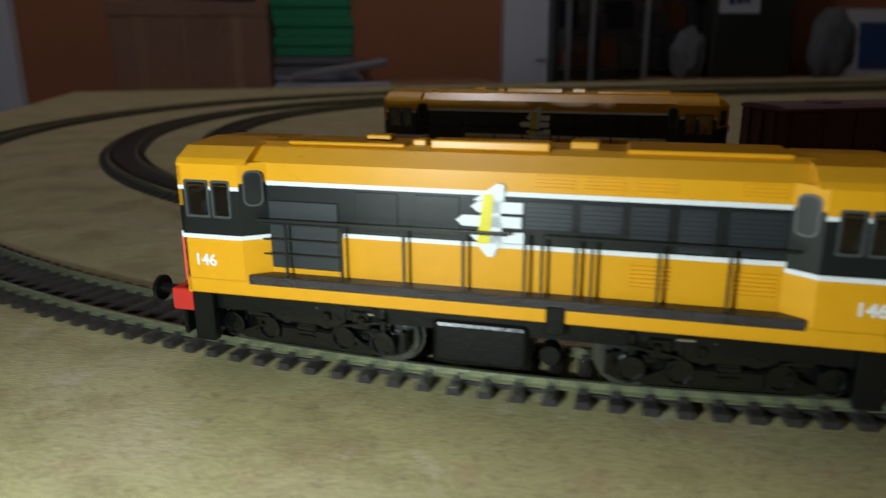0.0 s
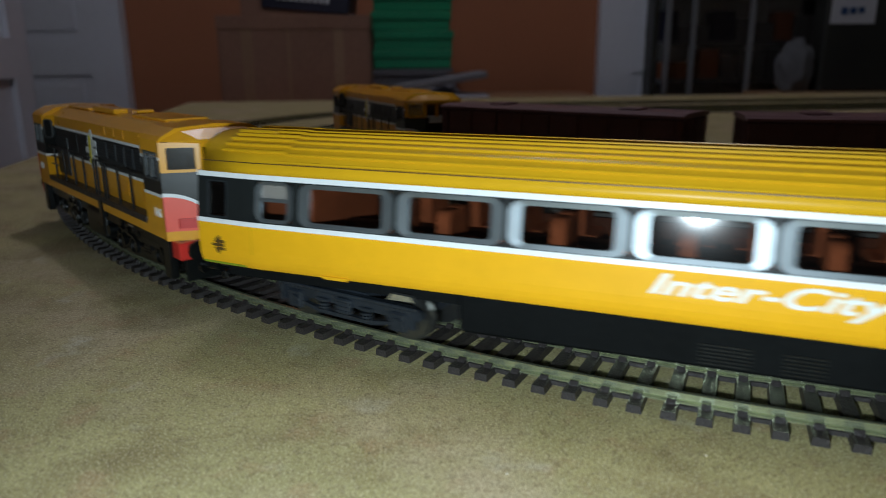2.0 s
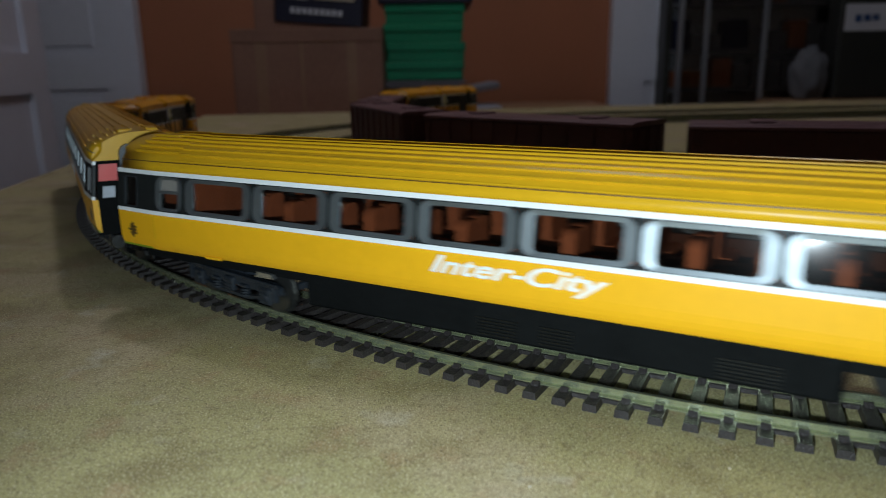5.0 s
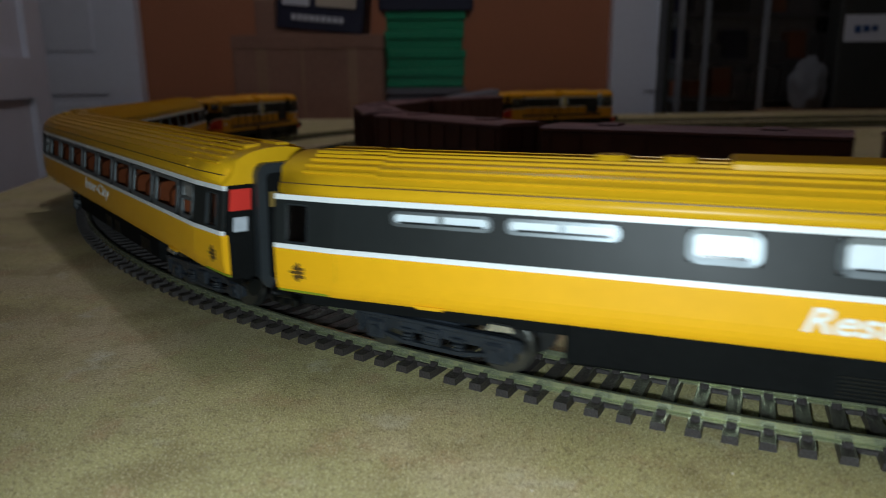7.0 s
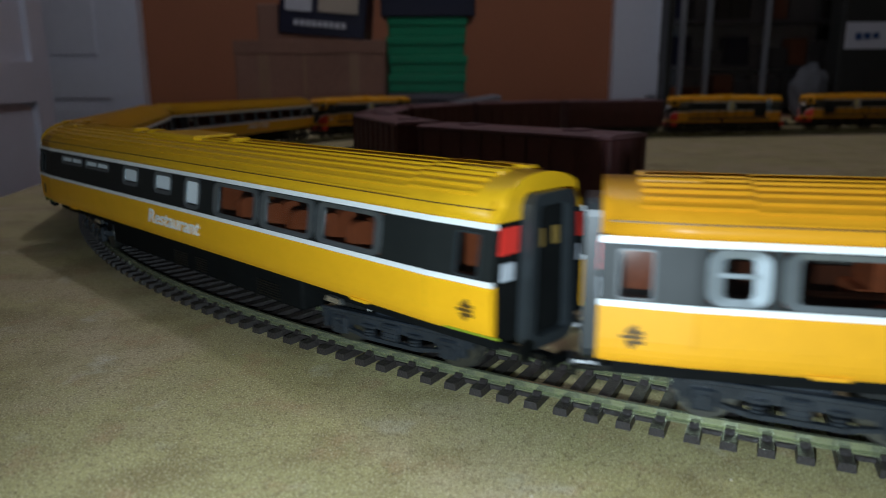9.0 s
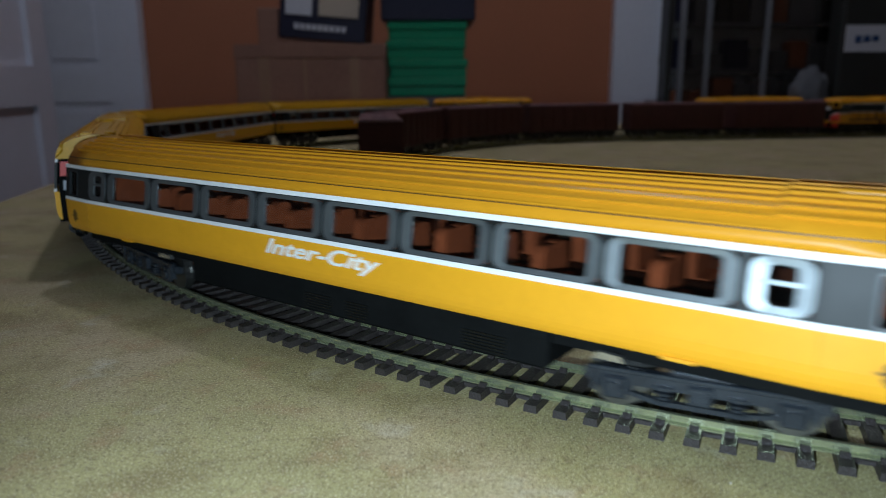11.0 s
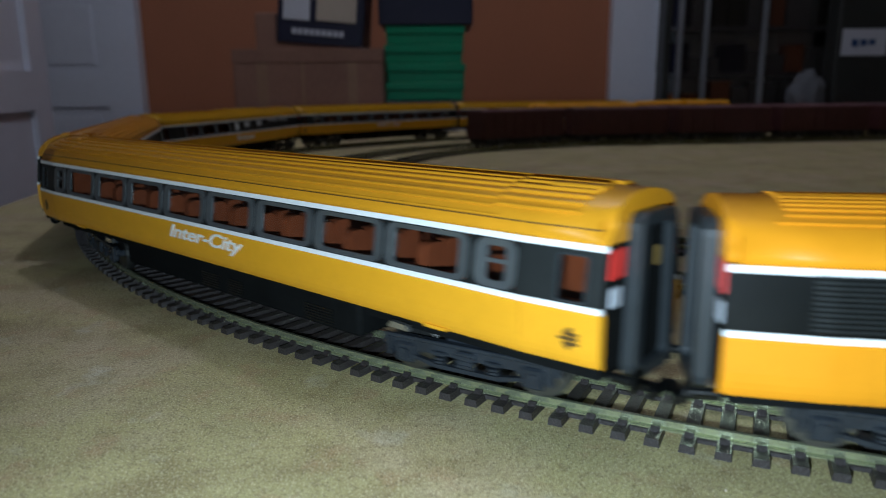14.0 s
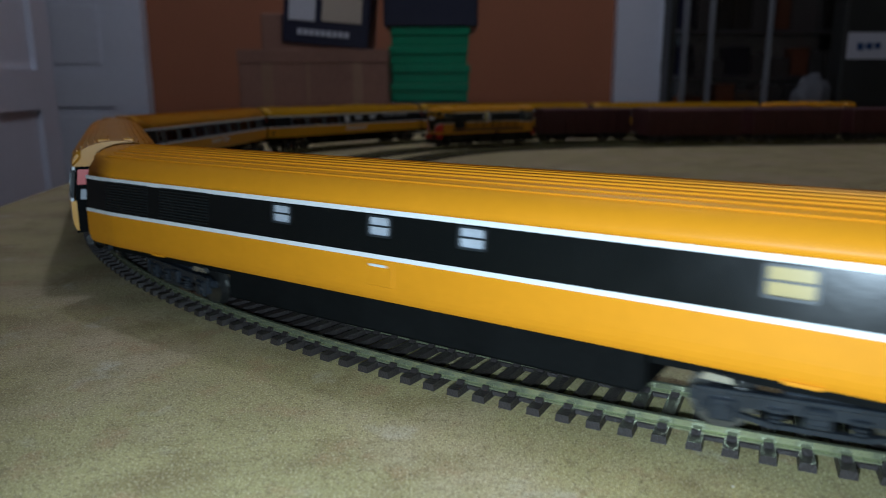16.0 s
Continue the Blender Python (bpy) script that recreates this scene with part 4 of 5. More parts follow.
def locomotive(label, fine=True):
    """Double-cab locomotive: two full-width cabs, a narrower hood, walkways."""
    root = tagged(new("diesel_locomotive"), label, "locomotive", "locomotives")
    h, cw, hw = 81.0, 17.2, 13.6
    HF = h - 5.2
    Z0, ZL, ZH, ZT = 15.6, 29.0, 40.4, 50.2
    # sole bar
    part("sole_bar", box(bmesh.new(), -HF, HF, -cw, cw, Z0, 19.6, 0.3), M_ORANGE, root)
    for sy in (1, -1):
        y0, y1 = sorted((sy * (hw - 0.2), sy * (cw + 0.25)))
        wk = part("walkway", box(bmesh.new(), -59.5, 59.5, y0, y1, 18.7, 20.9, 0.15), M_SLEEPER, root, "black walkway along the hood")
        # hood side: orange panel, white line, black band, white line, orange top
        ya, yb = sorted((sy * hw, sy * (hw - 1.2)))
        part("hood_panel", box(bmesh.new(), -58, 58, ya, yb, 19.6, 30.2), M_ORANGE, root)
        yq = sorted((sy * (hw + 0.12), sy * (hw - 1)))
        part("stripe", box(bmesh.new(), -58, 37, *yq, 30.2, 31.2), M_WHITE, root, "white stripe")
        part("hood_band", box(bmesh.new(), -58, 58, ya, yb, 31.2 - 1.0, 41.4), M_BLACK, root, "black band along the hood")
        part("stripe", box(bmesh.new(), -58, 58, *yq, 41.4, 42.4), M_WHITE, root, "white stripe")
        # grille box by the front cab
        part("grille_door", box(bmesh.new(), 38, 55, *sorted((sy * (hw + 0.5), sy * (hw - 0.5))), 22.2, 38.0, 0.2), M_GREYBLACK, root, "dark grey panelled door")
        for z in (26, 29.4, 33):
            part("rail_bar", box(bmesh.new(), 37.5, 55.5, *sorted((sy * (cw - 0.6), sy * (cw - 1.0))), z, z + 0.35), M_BLACK, root)
        # louvred panels
        for x0, x1, za, zb in ((-14, -4, 34.6, 40.6), (-24, -15.5, 34.6, 40.6), (-33, -25.5, 33.0, 40.6), (-42, -35, 31.6, 40.6), (-55, -44.5, 31.6, 40.6), (24, 34, 32.2, 40.8), (10, 20, 32.2, 40.8)):
            pl = part("louvre_panel", box(bmesh.new(), x0, x1, *sorted((sy * (hw + 0.2), sy * (hw - 0.4))), za, zb, 0.1), M_GREYBLACK if x0 < 5 else M_BLACK, root)
            if x0 < 5:
                bm = bmesh.new()
                k = za + 0.5
                while k < zb - 0.5:
                    box(bm, x0 + 0.6, x1 - 0.6, *sorted((sy * (hw + 0.45), sy * hw)), k, k + 0.4)
                    k += 0.95
                part("slats", bm, M_GREYBLACK, pl)
        for x0 in (-14, -24, -34, -54):
            bm = bmesh.new()
            for k in range(4):
                box(bm, x0, x0 + 8, *sorted((sy * (hw + 0.3), sy * hw)), 43.4 + k * 0.75, 43.75 + k * 0.75)
            part("slats", bm, M_ORANGE, root)
            if x0 in (-34, -54):
                bm = bmesh.new()
                for k in range(6):
                    box(bm, x0, x0 + 8, *sorted((sy * (hw + 0.3), sy * hw)), 23.5 + k * 0.9, 23.9 + k * 0.9)
                part("slats", bm, M_ORANGE, root)
        # handrail and stanchions
        part("handrail", box(bmesh.new(), -57, -8, *sorted((sy * (cw - 0.6), sy * (cw - 1.2))), 33.6, 34.2), M_BLACK, root, "black handrail")
        part("handrail", box(bmesh.new(), -1, 57, *sorted((sy * (cw - 0.6), sy * (cw - 1.2))), 33.6, 34.2), M_BLACK, root, "black handrail")
        for x in (50, 36.5, 21.9, 8.6, -4.6, -8.2, -15.2, -18.4, -31.6, -44.9):
            part("stanchion", box(bmesh.new(), x - 0.32, x + 0.32, *sorted((sy * (cw - 0.6), sy * (cw - 1.1))), 20.8, 33.8), M_BLACK, root)
        emblem(root, 3.2, sy * (hw + 0.6), 35.8, 15.4, M_WHITE, M_LOGOYELLOW, "white arrow emblem with a yellow bar")
    # hood top with chamfered shoulders
    bm = bmesh.new()
    prism(bm, [(-hw, 42.4), (hw, 42.4), (hw, 46.4), (hw - 4.5, ZT - 0.8), (hw - 8, ZT), (-hw + 8, ZT), (-hw + 4.5, ZT - 0.8), (-hw, 46.4)], "x", -60, 60)
    top = part("hood_top", bm, M_ORANGE, root)
    part("hood_core", box(bmesh.new(), -58, 58, -hw + 1.2, hw - 1.2, 19.6, 42.4), M_UNDER, root)
    for x0, x1, y0, y1, up in ((-8, 18, 3, 8, 1.6), (24, 52, 4, 8.2, 0.5), (30, 36, -4, 0, 1.3), (-56, -24, -7, 7, 0.6), (-18, -12, -3, 3, 1.4), (20, 23, 1, 5, 1.2)):
        part("roof_fitting", box(bmesh.new(), x0, x1, y0, y1, ZT - 0.3, ZT + up, 0.3), M_ORANGE, top)
    # cabs
    for sx in (1, -1):
        def X(v):
            return sx * v
        cab = part("cab", box(bmesh.new(), *sorted((X(62), X(HF - 0.5))), -cw + 1.0, cw - 1.0, 19.6, 29.0), M_UNDER, root)
        for sy in (1, -1):
            yy = sorted((sy * cw, sy * (cw - 1.0)))
            part("cab_side", box(bmesh.new(), *sorted((X(60.4), X(HF))), *yy, 19.0, ZL, 0.1), M_ORANGE, cab)
            yq = sorted((sy * (cw + 0.12), sy * (cw - 0.9)))
            part("stripe", box(bmesh.new(), *sorted((X(60.4), X(HF))), *yq, ZL, ZL + 1.0), M_WHITE, cab)
            bm = bmesh.new()
            holes = [(62.8, 67.2, 34.2, 42.4), (68.2, 74.0, 34.2, 42.4)]
            if sx < 0:
                holes = [(-b_, -a, c, d_) for a, b_, c, d_ in holes]
            xa, xb = sorted((X(60.4), X(HF)))
            wall_sheet(bm, xa, xb, *yy, ZL + 1.0, ZH, [(a, b_, c, ZH - 0.01) for a, b_, c, d_ in holes])
            part("cab_band", bm, M_BLACK, cab)
            bm = bmesh.new()
            wall_sheet(bm, xa, xb, *yy, ZH + 0.9, 46.2, [(a, b_, ZH + 0.91, d_) for a, b_, c, d_ in holes])
            part("cab_upper", bm, M_ORANGE, cab)
            for a, b_ in ((xa, min(holes)[0]), (min(holes)[1], max(holes)[0]), (max(holes)[1], xb)):
                part("stripe", box(bmesh.new(), a, b_, *yq, ZH, ZH + 0.9), M_WHITE, cab)
            for a, b_, c, d_ in holes:
                bm = bmesh.new()
                ring(bm, rounded((a + b_) / 2, (c + d_) / 2, b_ - a + 0.5, d_ - c + 0.5, 0.5), rounded((a + b_) / 2, (c + d_) / 2, b_ - a - 0.6, d_ - c - 0.6, 0.4), *sorted((sy * (cw + 0.2), sy * (cw - 0.8))))
                w_ = part("window", bm, M_FRAMEGREY, cab)
                part("pane", box(bmesh.new(), a, b_, *sorted((sy * (cw - 0.4), sy * (cw - 0.6))), c, d_), M_CABGLASS, w_)
            # slanted corner between cab and hood
            for z0, z1, mt in ((19.6, ZL, M_ORANGE), (ZL, ZL + 1.0, M_WHITE), (ZL + 1.0, ZH + 0.6, M_BLACK), (ZH + 0.6, ZH + 1.6, M_BLACK), (ZH + 1.6, 46.6, M_ORANGE)):
                bm = bmesh.new()
                prism(bm, [(X(54.6), sy * (hw - 0.4)), (X(60.5), sy * cw), (X(60.5), sy * (hw - 0.4))], "z", z0, z1)
                part("corner_panel", bm, mt, cab)
            bm = bmesh.new()
            ring(bm, rounded(0, 0, 4.3, 7.8, 1.5), rounded(0, 0, 3.5, 7.0, 1.3), -0.4, 0.5)
            ang = math.degrees(math.atan2(sy * (cw - hw), X(5.9)))
            w_ = part("corner_window", bm, M_FRAMEGREY, cab, "thin metal rounded window rim", False, pose(X(57.7) * K, sy * (hw + (cw - hw) * 0.55) * K, 40.9 * K, 0, 0, ang))
            bm = bmesh.new()
            prism(bm, rounded(0, 0, 3.8, 7.3, 1.4), "y", -0.3, 0.3)
            part("pane", bm, M_BLACK, w_)
            if fine:
                m = Matrix.Translation((X(70.4) * K, sy * (cw + 0.1) * K, 22.6 * K)) @ (pose(0, 0, 0, 90, 0, 180) if sy > 0 else pose(0, 0, 0, 90, 0, 0))
                lettering("running_number", "146", 3.9, M_WHITE, root, m, "white running number")
        # cab roof, sloping to the nose
        bm = bmesh.new()
        prism(bm, [(-cw, 46.2), (cw, 46.2), (cw - 1.2, 47.4), (cw - 5.5, 49.6), (0, ZT + 0.2), (-cw + 5.5, 49.6), (-cw + 1.2, 47.4)], "x", *sorted((X(58.5), X(76.0))))
        part("cab_roof", bm, M_ORANGE, cab)
        bm = bmesh.new()
        for px_, py_, pz_ in ((74.5, cw, 46.2), (HF, cw, 46.0), (h + 0.3, 7.2, 45.2), (74.5, cw - 5.5, 49.6), (h - 3.2, 5.5, 47.8), (74.5, 2, ZT + 0.1), (h, 6.8, 46.2)):
            for sg in (-1, 1):
                bm.verts.new((X(px_), sg * py_, pz_))
        bmesh.ops.convex_hull(bm, input=bm.verts)
        part("cab_visor", bm, M_ORANGE, cab)

        # faceted nose: flat centre, sides swept back
        def front(y, off=0.0):
            return X(h + off - max(0.0, abs(y) - 7.0) * 5.2 / (cw - 7.0))

        def facet(y0, y1, z0, z1, thick=0.9, off=0.0):
            ys = sorted({y0, y1, *[v for v in (-7.0, 7.0) if y0 < v < y1]})
            outline = [(front(y, off), y) for y in ys] + [(front(y, off - thick), y) for y in reversed(ys)]
            return prism(bmesh.new(), outline, "z", z0, z1)

        part("nose_apron", facet(-cw, cw, Z0, 19.6), M_ORANGE, cab)
        part("nose_face", facet(-cw, cw, 19.0, 36.6), M_BLACK, cab, "black nose face")
        part("nose_lintel", facet(-cw, cw, 44.0, 45.7), M_ORANGE, cab)
        for y0, y1 in ((-cw, -15.4), (-8.2, -6.0), (-0.9, 0.9), (6.0, 8.2), (15.4, cw)):
            part("window_post", facet(y0, y1, 36.6, 44.0), M_ORANGE, cab)
        for y0, y1 in ((-15.4, -8.2), (-6.0, -0.9), (0.9, 6.0), (8.2, 15.4)):
            part("pane", facet(y0, y1, 36.6, 44.0, 0.2, -0.5), M_CABGLASS, cab)
            part("window_sill", facet(y0, y1, 36.6, 37.5, 0.9, 0.05), M_ORANGE if abs(y0 + y1) > 12 else M_WHITE, cab)
        part("light_box", facet(-4.6, 4.6, 33.6, 36.8, 1.0, 1.0), M_WHITE, cab, "white marker light box")
        for sy in (1, -1):
            bm_r, bm_w = bmesh.new(), bmesh.new()
            n = 9
            for bm, lift in ((bm_r, 0.0), (bm_w, 1.1)):
                cols = []
                for k in range(n + 1):
                    f = k / n
                    y = sy * (5.4 + f * (cw - 5.3))
                    top = 20.4 + 9.0 * math.sqrt(max(0.0, 1 - (1 - f) ** 2))
                    z0 = 18.6 if lift == 0 else top
                    cols.append([bm.verts.new((front(y, o), y, z)) for o in (0.35, -0.2) for z in (z0, top + lift)])
                for a_, b_ in zip(cols, cols[1:]):
                    bm.faces.new((a_[0], b_[0], b_[1], a_[1]))
                    bm.faces.new((a_[2], b_[2], b_[3], a_[3]))
                    bm.faces.new((a_[1], b_[1], b_[3], a_[3]))
                    bm.faces.new((a_[0], b_[0], b_[2], a_[2]))
                for c_ in (cols[0], cols[-1]):
                    bm.faces.new((c_[0], c_[1], c_[3], c_[2]))
            part("warning_panel", bm_r, M_PINKRED, cab, "red warning panel on the nose")
            part("edging", bm_w, M_WHITE, cab)
            part("edging", facet(*sorted((sy * 4.4, sy * 5.4)), 18.6, 21.6, 0.5, 0.35), M_WHITE, cab)
            part("marker", facet(*sorted((sy * 9.0, sy * 14.0)), 19.6, 22.6, 1.2, 1.2), M_RED, cab)
            bm = bmesh.new()
            drum(bm, X(h + 3), sy * 12.2, 14.0, 1.2, 6, "x", 12)
            drum(bm, X(h + 6), sy * 12.2, 14.0, 3.2, 1.0, "x", 16)
            part("buffer", bm, M_UNDER, root)
            part("step", box(bmesh.new(), *sorted((X(h - 11), X(h - 5.6))), *sorted((sy * (cw - 3), sy * (cw - 0.3))), 3.2, Z0, 0.3), M_UNDER, root)
        part("plough", box(bmesh.new(), *sorted((X(h - 1.5), X(h - 0.3))), -14, 14, 3.0, 10, 0.3), M_UNDER, root)
        part("buffer_beam", box(bmesh.new(), *sorted((X(HF), X(h + 0.6))), -16.0, 16.0, 10.2, 15.6, 0.3), M_RED, root, "red buffer beam")
        bm = bmesh.new()
        box(bm, *sorted((X(h), X(h + 7))), -1.2, 1.2, 7.5, 9.2, 0.3)
        box(bm, *sorted((X(h + 5), X(h + 7))), -4.5, 4.5, 7.2, 9.6, 0.4)
        part("coupling", bm, M_UNDER, root)
        for y in (-6, 0, 6):
            bm = bmesh.new()
            drum(bm, X(h + 2), y, 12.4, 0.5, 4, "x", 8)
            part("hose", bm, M_UNDER, root)
        # driver's desk and seats seen through the glass
        part("cab_interior", box(bmesh.new(), *sorted((X(64), X(76))), -12, 12, 29, 33.5, 0.6), M_GREYBLACK, cab)
        for y in (-8.5, 8.5):
            bm = bmesh.new()
            box(bm, *sorted((X(66.0), X(69.5))), y - 3.2, y + 3.2, 33.0, 35.6, 0.5)
            box(bm, *sorted((X(65.2), X(66.6))), y - 3.0, y + 3.0, 33.0, 40.0, 0.5)
            box(bm, *sorted((X(71.0), X(73.2))), y - 4.5, y + 4.5, 33.0, 37.0, 0.5)
            part("driver_seat", bm, M_CABGREY, cab, "pale grey seat and desk")
    # underframe
    part("underframe", box(bmesh.new(), -h + 2, h - 2, -cw + 2.5, cw - 2.5, 11, Z0), M_UNDER, root)
    tank = part("fuel_tank", box(bmesh.new(), -6, 16, -15.6, 15.6, 3.0, 13.6, 1.4, 3), M_UNDER, root, "dark grey fuel tank")
    for sy in (1, -1):
        bm = bmesh.new()
        for k in range(4):
            box(bm, -4, 2, *sorted((sy * 15.5, sy * 15.8)), 4.2 + k * 1.3, 4.7 + k * 1.3)
        part("grille", bm, M_UNDER, tank)
        part("bracket", box(bmesh.new(), -13.5, -9.5, *sorted((sy * 15.8, sy * (cw + 0.5))), 13.2, 19.4, 0.2), M_UNDER, root)
        bm = bmesh.new()
        drum(bm, -10.5, sy * 13.5, 7.5, 2.2, 4, "y", 12)
        part("air_tank", bm, M_UNDER, root)
    b1 = bogie(root, 46, 38, 13.2, heavy=True)
    b2 = bogie(root, -46, 38, 13.2, heavy=True)
    for b_ in (b1, b2):
        bm = bmesh.new()
        for sy in (-1, 1):
            ya, yb = sorted((sy * 12.6, sy * 14.2))
            box(bm, -7, 7, ya, yb, 3.2, 7.4, 0.5)
            for x in (-13.5, 13.5):
                box(bm, x - 2.4, x + 2.4, ya, yb, 8.6, 13.2, 0.4)
            prism(bm, [(-11, 8.6), (11, 8.6), (7, 11.8), (-7, 11.8)], "y", ya, yb)
            for x in (-5, 0, 5):
                drum(bm, x, (ya + yb) / 2, 9.6, 1.6, 1.4, "y", 10)
            for x in (-19, -9.5, 9.5, 19):
                drum(bm, x, (ya + yb) / 2, 6.4, 2.6, 1.8, "y", 14)
                box(bm, x - 0.5, x + 0.5, ya, yb, 8.5, 13.8)
            box(bm, -22, 22, *sorted((sy * 12.0, sy * 12.9)), 12.6, 13.8, 0.2)
            prism(bm, [(-20, 4.6), (-16, 3.0), (16, 3.0), (20, 4.6), (16, 5.4), (-16, 5.4)], "y", *sorted((sy * 13.0, sy * 13.9)))
        part("suspension", bm, M_LOCOBOGIE, b_)
        bm = bmesh.new()
        for sy in (-1, 1):
            box(bm, -3.4, 3.4, *sorted((sy * 14.2, sy * 14.5)), 12.6, 13.1)
        part("lever", bm, M_STEEL, b_)
        for sy in (-1, 1):
            for x0, z0, x1, z1 in ((-20, 11.6, -9, 9.4), (9, 9.4, 20, 11.6), (-16, 5.0, -11, 7.2), (11, 7.2, 16, 5.0)):
                bm = prism(bmesh.new(), [(x0, z0 - 0.3), (x1, z1 - 0.3), (x1, z1 + 0.3), (x0, z0 + 0.3)], "y", *sorted((sy * 14.3, sy * 14.9)))
                part("brake_rod", bm, M_LOCOBOGIE, b_)
            for x in (-19, -9.5, 9.5, 19):
                rims = [[(x + q * math.cos(a * math.pi / 8), 6.4 + q * math.sin(a * math.pi / 8)) for a in range(16)] for q in (2.9, 2.4)]
                part("axle_rim", ring(bmesh.new(), *rims, sy * 14.3, sy * 14.9), M_LOCOBOGIE, b_)
            for x in (-14, -5.5, 5.5, 14):
                part("bracket", box(bmesh.new(), x - 0.9, x + 0.9, *sorted((sy * 14.2, sy * 15.0)), 10.0, 12.2, 0.4), M_LOCOBOGIE, b_)
            # small bright plates added on the bogie to give glints
            for x0, x1, z in ((7.0, 10.6, 13.2), (-17.5, -15.9, 12.8)):
                part("contact_clip", box(bmesh.new(), x0, x1, *sorted((sy * 14.9, sy * 15.3)), z, z + 0.65, 0.2), M_GLINT, b_, "small bright metal plate added for a glint")
    # the body parts are drawn for 158 mm: bring them to this model's length and height
    for o in root.children_recursive:
        o.location.x *= LX
        if o in (b1, b2) or o.parent in (b1, b2):
            continue
        o.location.z *= LZ
        if o.name.startswith("corner_window") or o.parent.name.startswith("corner_window"):
            continue
        along = Matrix.Diagonal((LX, 1, LZ, 1))
        if o.name.startswith("running_number"):
            along = Matrix.Diagonal((LX, LZ, 1, 1))
        o.data.transform(along)
    return root, 46.0 * LX, (b1, b2), 46.0 * LX


def wagon(label):
    L, hw = 128.0, 15.6
    h = L / 2
    root = tagged(new("goods_wagon"), label, "wagon", "maroon wagons")
    part("body", box(bmesh.new(), -h, h, -hw, hw, 10.5, 42.0, 0.6), M_MAROON, root)
    bm = bmesh.new()
    prism(bm, [(-hw - 0.4, 42.0), (hw + 0.4, 42.0), (hw + 0.2, 43.2), (hw - 4, 44.2), (-hw + 4, 44.2), (-hw - 0.2, 43.2)], "x", -h - 0.4, h + 0.4)
    roof = part("roof", bm, M_MAROONTOP, root)
    for x in (-h * 0.55, h * 0.55):
        part("hatch", box(bmesh.new(), x - 5, x + 5, -6, 6, 44.0, 45.2, 0.5), M_MAROONTOP, roof)
    for sy in (1, -1):
        for k in range(9):
            x = -h + 4 + k * (L - 8) / 8
            part("rib", box(bmesh.new(), x - 0.8, x + 0.8, *sorted((sy * hw, sy * (hw + 0.7))), 11, 41.6), M_MAROON, root)
        part("side_rail", box(bmesh.new(), -h, h, *sorted((sy * hw, sy * (hw + 0.8))), 11, 13, 0.2), M_MAROON, root)
    for sx in (1, -1):
        for y in (-9, 0, 9):
            part("end_rib", box(bmesh.new(), *sorted((sx * h, sx * (h + 0.7))), y - 0.8, y + 0.8, 11, 41.6), M_MAROON, root)
        bm = bmesh.new()
        box(bm, *sorted((sx * (h - 2), sx * (h + 5.4))), -1.2, 1.2, 7.2, 8.8, 0.3)
        part("coupling", bm, M_UNDER, root)
    part("underframe", box(bmesh.new(), -h + 2, h - 2, -10, 10, 7.5, 10.5), M_UNDER, root)
    part("brake_gear", box(bmesh.new(), -16, 16, -11, 11, 4.5, 8, 0.4), M_UNDER, root)
    b1 = bogie(root, 43, 24, 11)
    b2 = bogie(root, -43, 24, 11)
    return root, 43.0, (b1, b2), 43.0


# ================= trains =================
YEL = "model coach in yellow and black livery, with white lines"
AMB = "model coach in orange and black livery, with white lines"
locoA = locomotive("orange and black model diesel locomotive, white arrow emblem")
locoB = locomotive("orange and black model diesel locomotive hauling maroon wagons", False)
locoC = locomotive("orange and black model diesel locomotive running the other way", False)
consist = [coach(YEL, M_YELLOW, M_YELLOWROOF, "saloon"), coach(YEL, M_YELLOW, M_YELLOWROOF, "saloon"),
           coach("restaurant coach in yellow and black livery, small white kitchen windows", M_YELLOW, M_YELLOWROOF, "restaurant"),
           coach(AMB, M_AMBER, M_AMBERROOF, "saloon"), coach(AMB, M_AMBER, M_AMBERROOF, "saloon"),
           coach("orange and black generator van, louvred and few-windowed", M_VAN, M_VAN, "van")]
wagons = [wagon("dark maroon bogie goods wagon with ribbed sides") for i in range(6)]
other_wagons = [wagon("dark maroon bogie goods wagon with ribbed sides") for i in range(3)]

# ================= track, last because of its many pieces =================
track(R_OUT, "outer loop of nickel-silver rail on black sleepers", 271.6 - 75 * PITCH, 300)
track(R_MID, "middle loop of track on black sleepers", 0.0, 0)
track(R_IN, "inner loop of track on black sleepers", 0.0, 0)


# small surges of the train's speed: (seconds, millimetres ahead of its steady run)
SURGE = ((0, -0.3), (1, -0.6), (1.5, -1.1), (2.5, -2.5), (3.5, -1.7), (6, -1.2), (7, -1.1), (8, 0.75), (8.5, 0.0), (9, -1.4), (11.5, -2.75), (12, -3.3), (12.5, -2.8), (13, 0.2), (13.5, 1.75), (14, 1.4), (14.5, -1.0), (15, -2.4), (15.5, -2.1), (16, -0.4))


def surge(t, table=SURGE):
    for (t0, a), (t1, b_) in zip(table, table[1:]):
        if t <= t1:
            f = (t - t0) / (t1 - t0)
            return a + (b_ - a) * f * f * (3 - 2 * f)
    return table[-1][1]


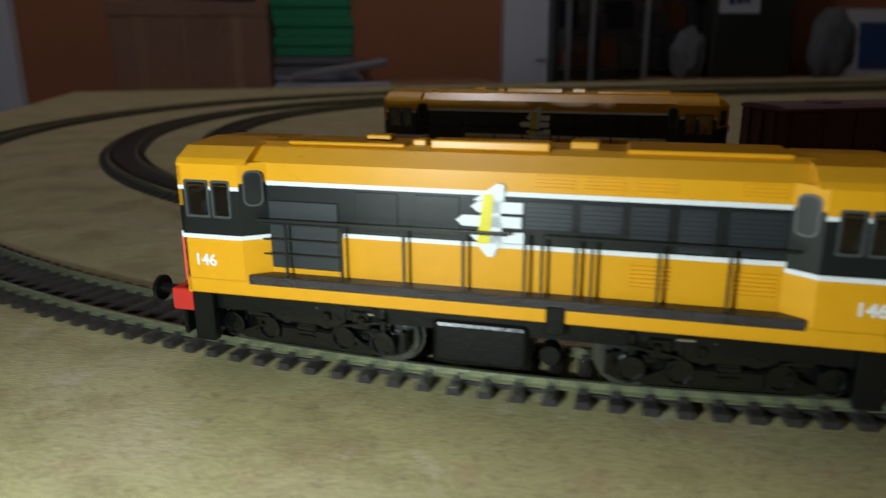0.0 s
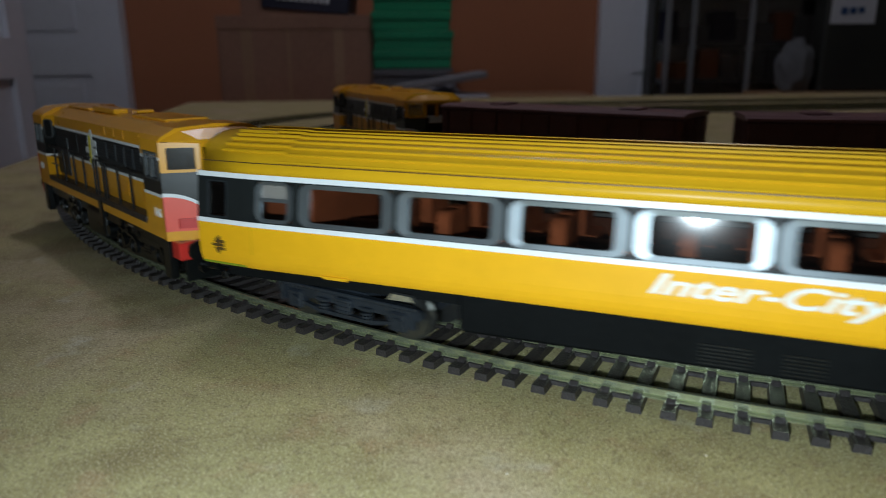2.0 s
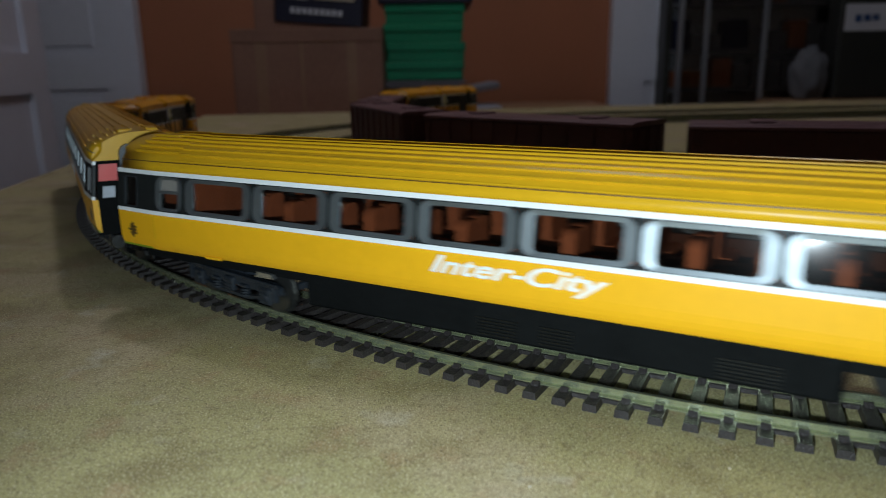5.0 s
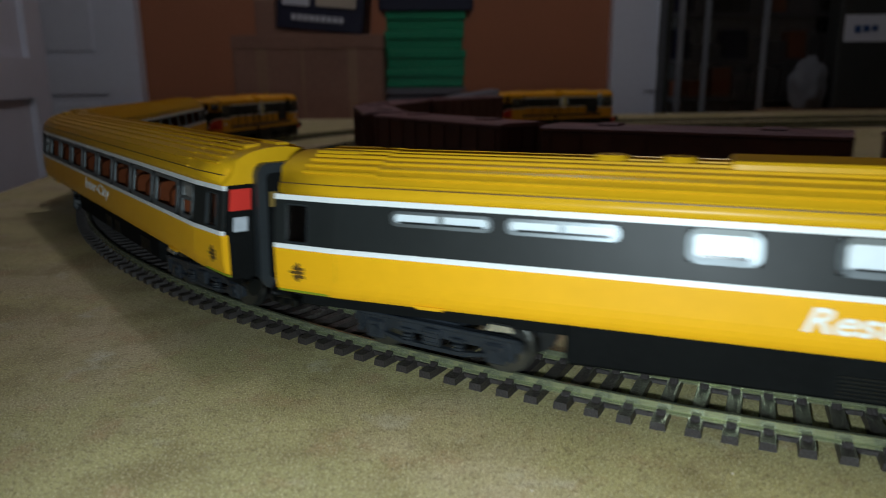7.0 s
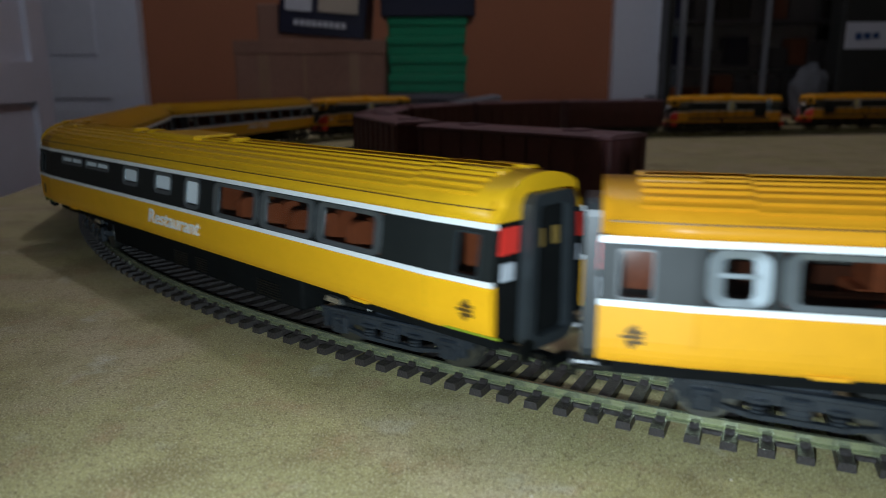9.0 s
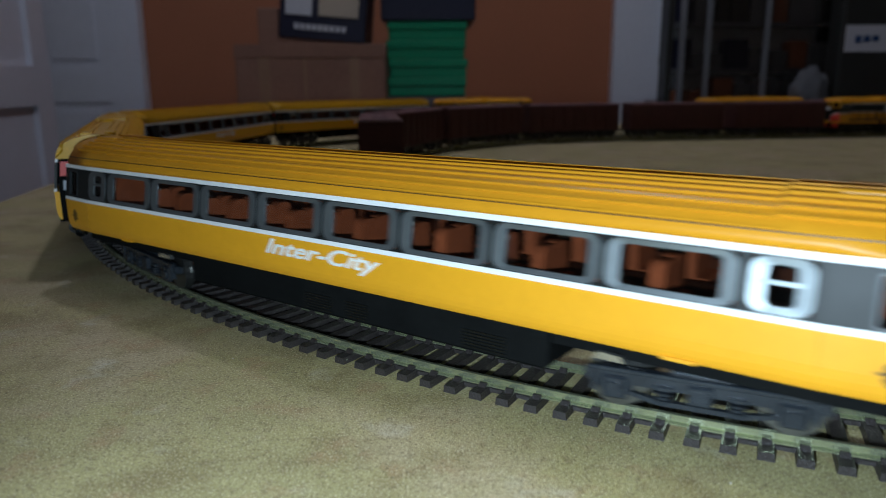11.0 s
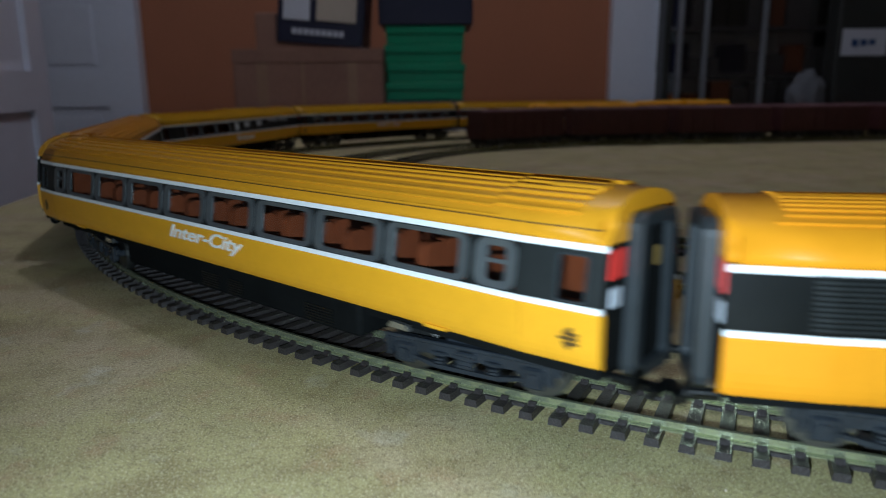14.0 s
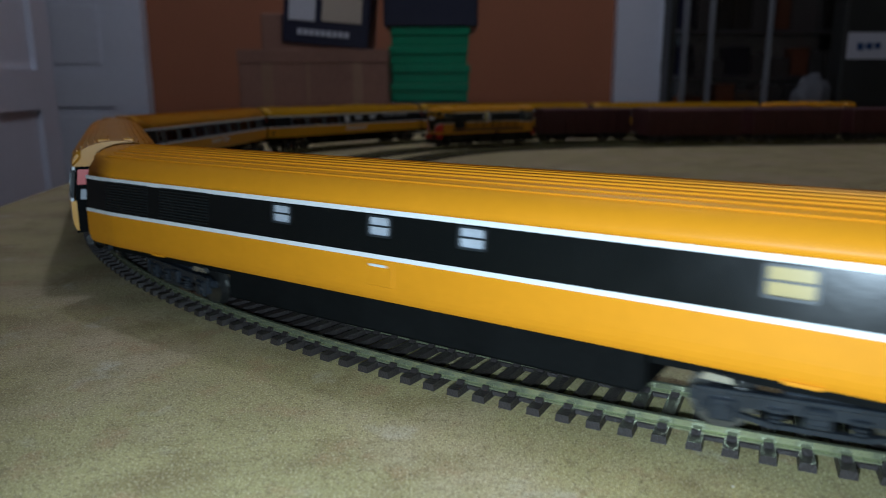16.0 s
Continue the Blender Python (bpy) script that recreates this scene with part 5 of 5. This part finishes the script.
def main_s(t):
    """Place of the first coach's middle along the outer loop."""
    pull = 4.0 * max(0.0, 1 - t / 0.5) ** 2
    return pull + surge(t) - 0.0007147346 * t**5 + 0.01690209 * t**4 + 0.08018751 * t**3 + -4.380193 * t**2 + 135.8507 * t**1 + 29.4031


# and of the wagons on the inner loop
INNER_SURGE = ((0, -4.0), (0.5, 6.0), (1, 14.0), (2, 26.0), (3.4, 31.0), (6.2, 0.0), (7.4, -2.0), (8.5, 4.0), (12, 1.0), (13.5, 7.0), (16, 7.0))


def inner_s(t):
    return 0.45 * t * t + 107.0 * t + 181.0 + surge(t, INNER_SURGE)


def middle_s(t):
    return 1680 - 81.6 * (t - 8.5)


def run(vehicle, r, place, sense=1):
    root, piv, bogies, hold = vehicle
    rows, turns = [], ([], [])
    for i in range(33):
        t = i * 0.5
        s = place(t)
        a, b_ = path(r, s + sense * piv), path(r, s - sense * piv)
        m, d_ = (a + b_) / 2, a - b_
        ang = math.atan2(d_.y, d_.x)
        rows.append((t, pose(m.x * K, m.y * K, HEAD * K, 0, 0, math.degrees(ang))))
        for k, sg in enumerate((1, -1)):
            # each bogie keeps to the rails, with a little side play under its body
            q = path(r, s + sense * sg * hold)
            hd = heading(r, s + sense * sg * hold) + (0 if sense > 0 else math.pi)
            off = q - m
            side = off.y * math.cos(ang) - off.x * math.sin(ang)
            turns[k].append((t, pose(sg * hold * K, side * K, 0, 0, 0, math.degrees((hd - ang + math.pi) % (2 * math.pi) - math.pi))))
    walk(root, rows)
    for b_, tr_ in zip(bogies, turns):
        walk(b_, tr_)


def motions():
    run(locoA, R_OUT, lambda t: main_s(t) + 228.3)
    slack = (0.0, -0.8, 0.2, 0.1, 0.1, 0.5)
    for i, c in enumerate(consist):
        run(c, R_OUT, lambda t, i=i: main_s(t) - 279.2 * i + slack[i])
    run(locoB, R_IN, lambda t: inner_s(t) + 5.0)
    for i, w in enumerate(wagons):
        run(w, R_IN, lambda t, i=i: inner_s(t) - 151 - 145 * i)
    run(locoC, R_MID, middle_s, -1)
    for i, w in enumerate(other_wagons):
        run(w, R_MID, lambda t, i=i: middle_s(t) + 157 + 143 * i, -1)


motions()
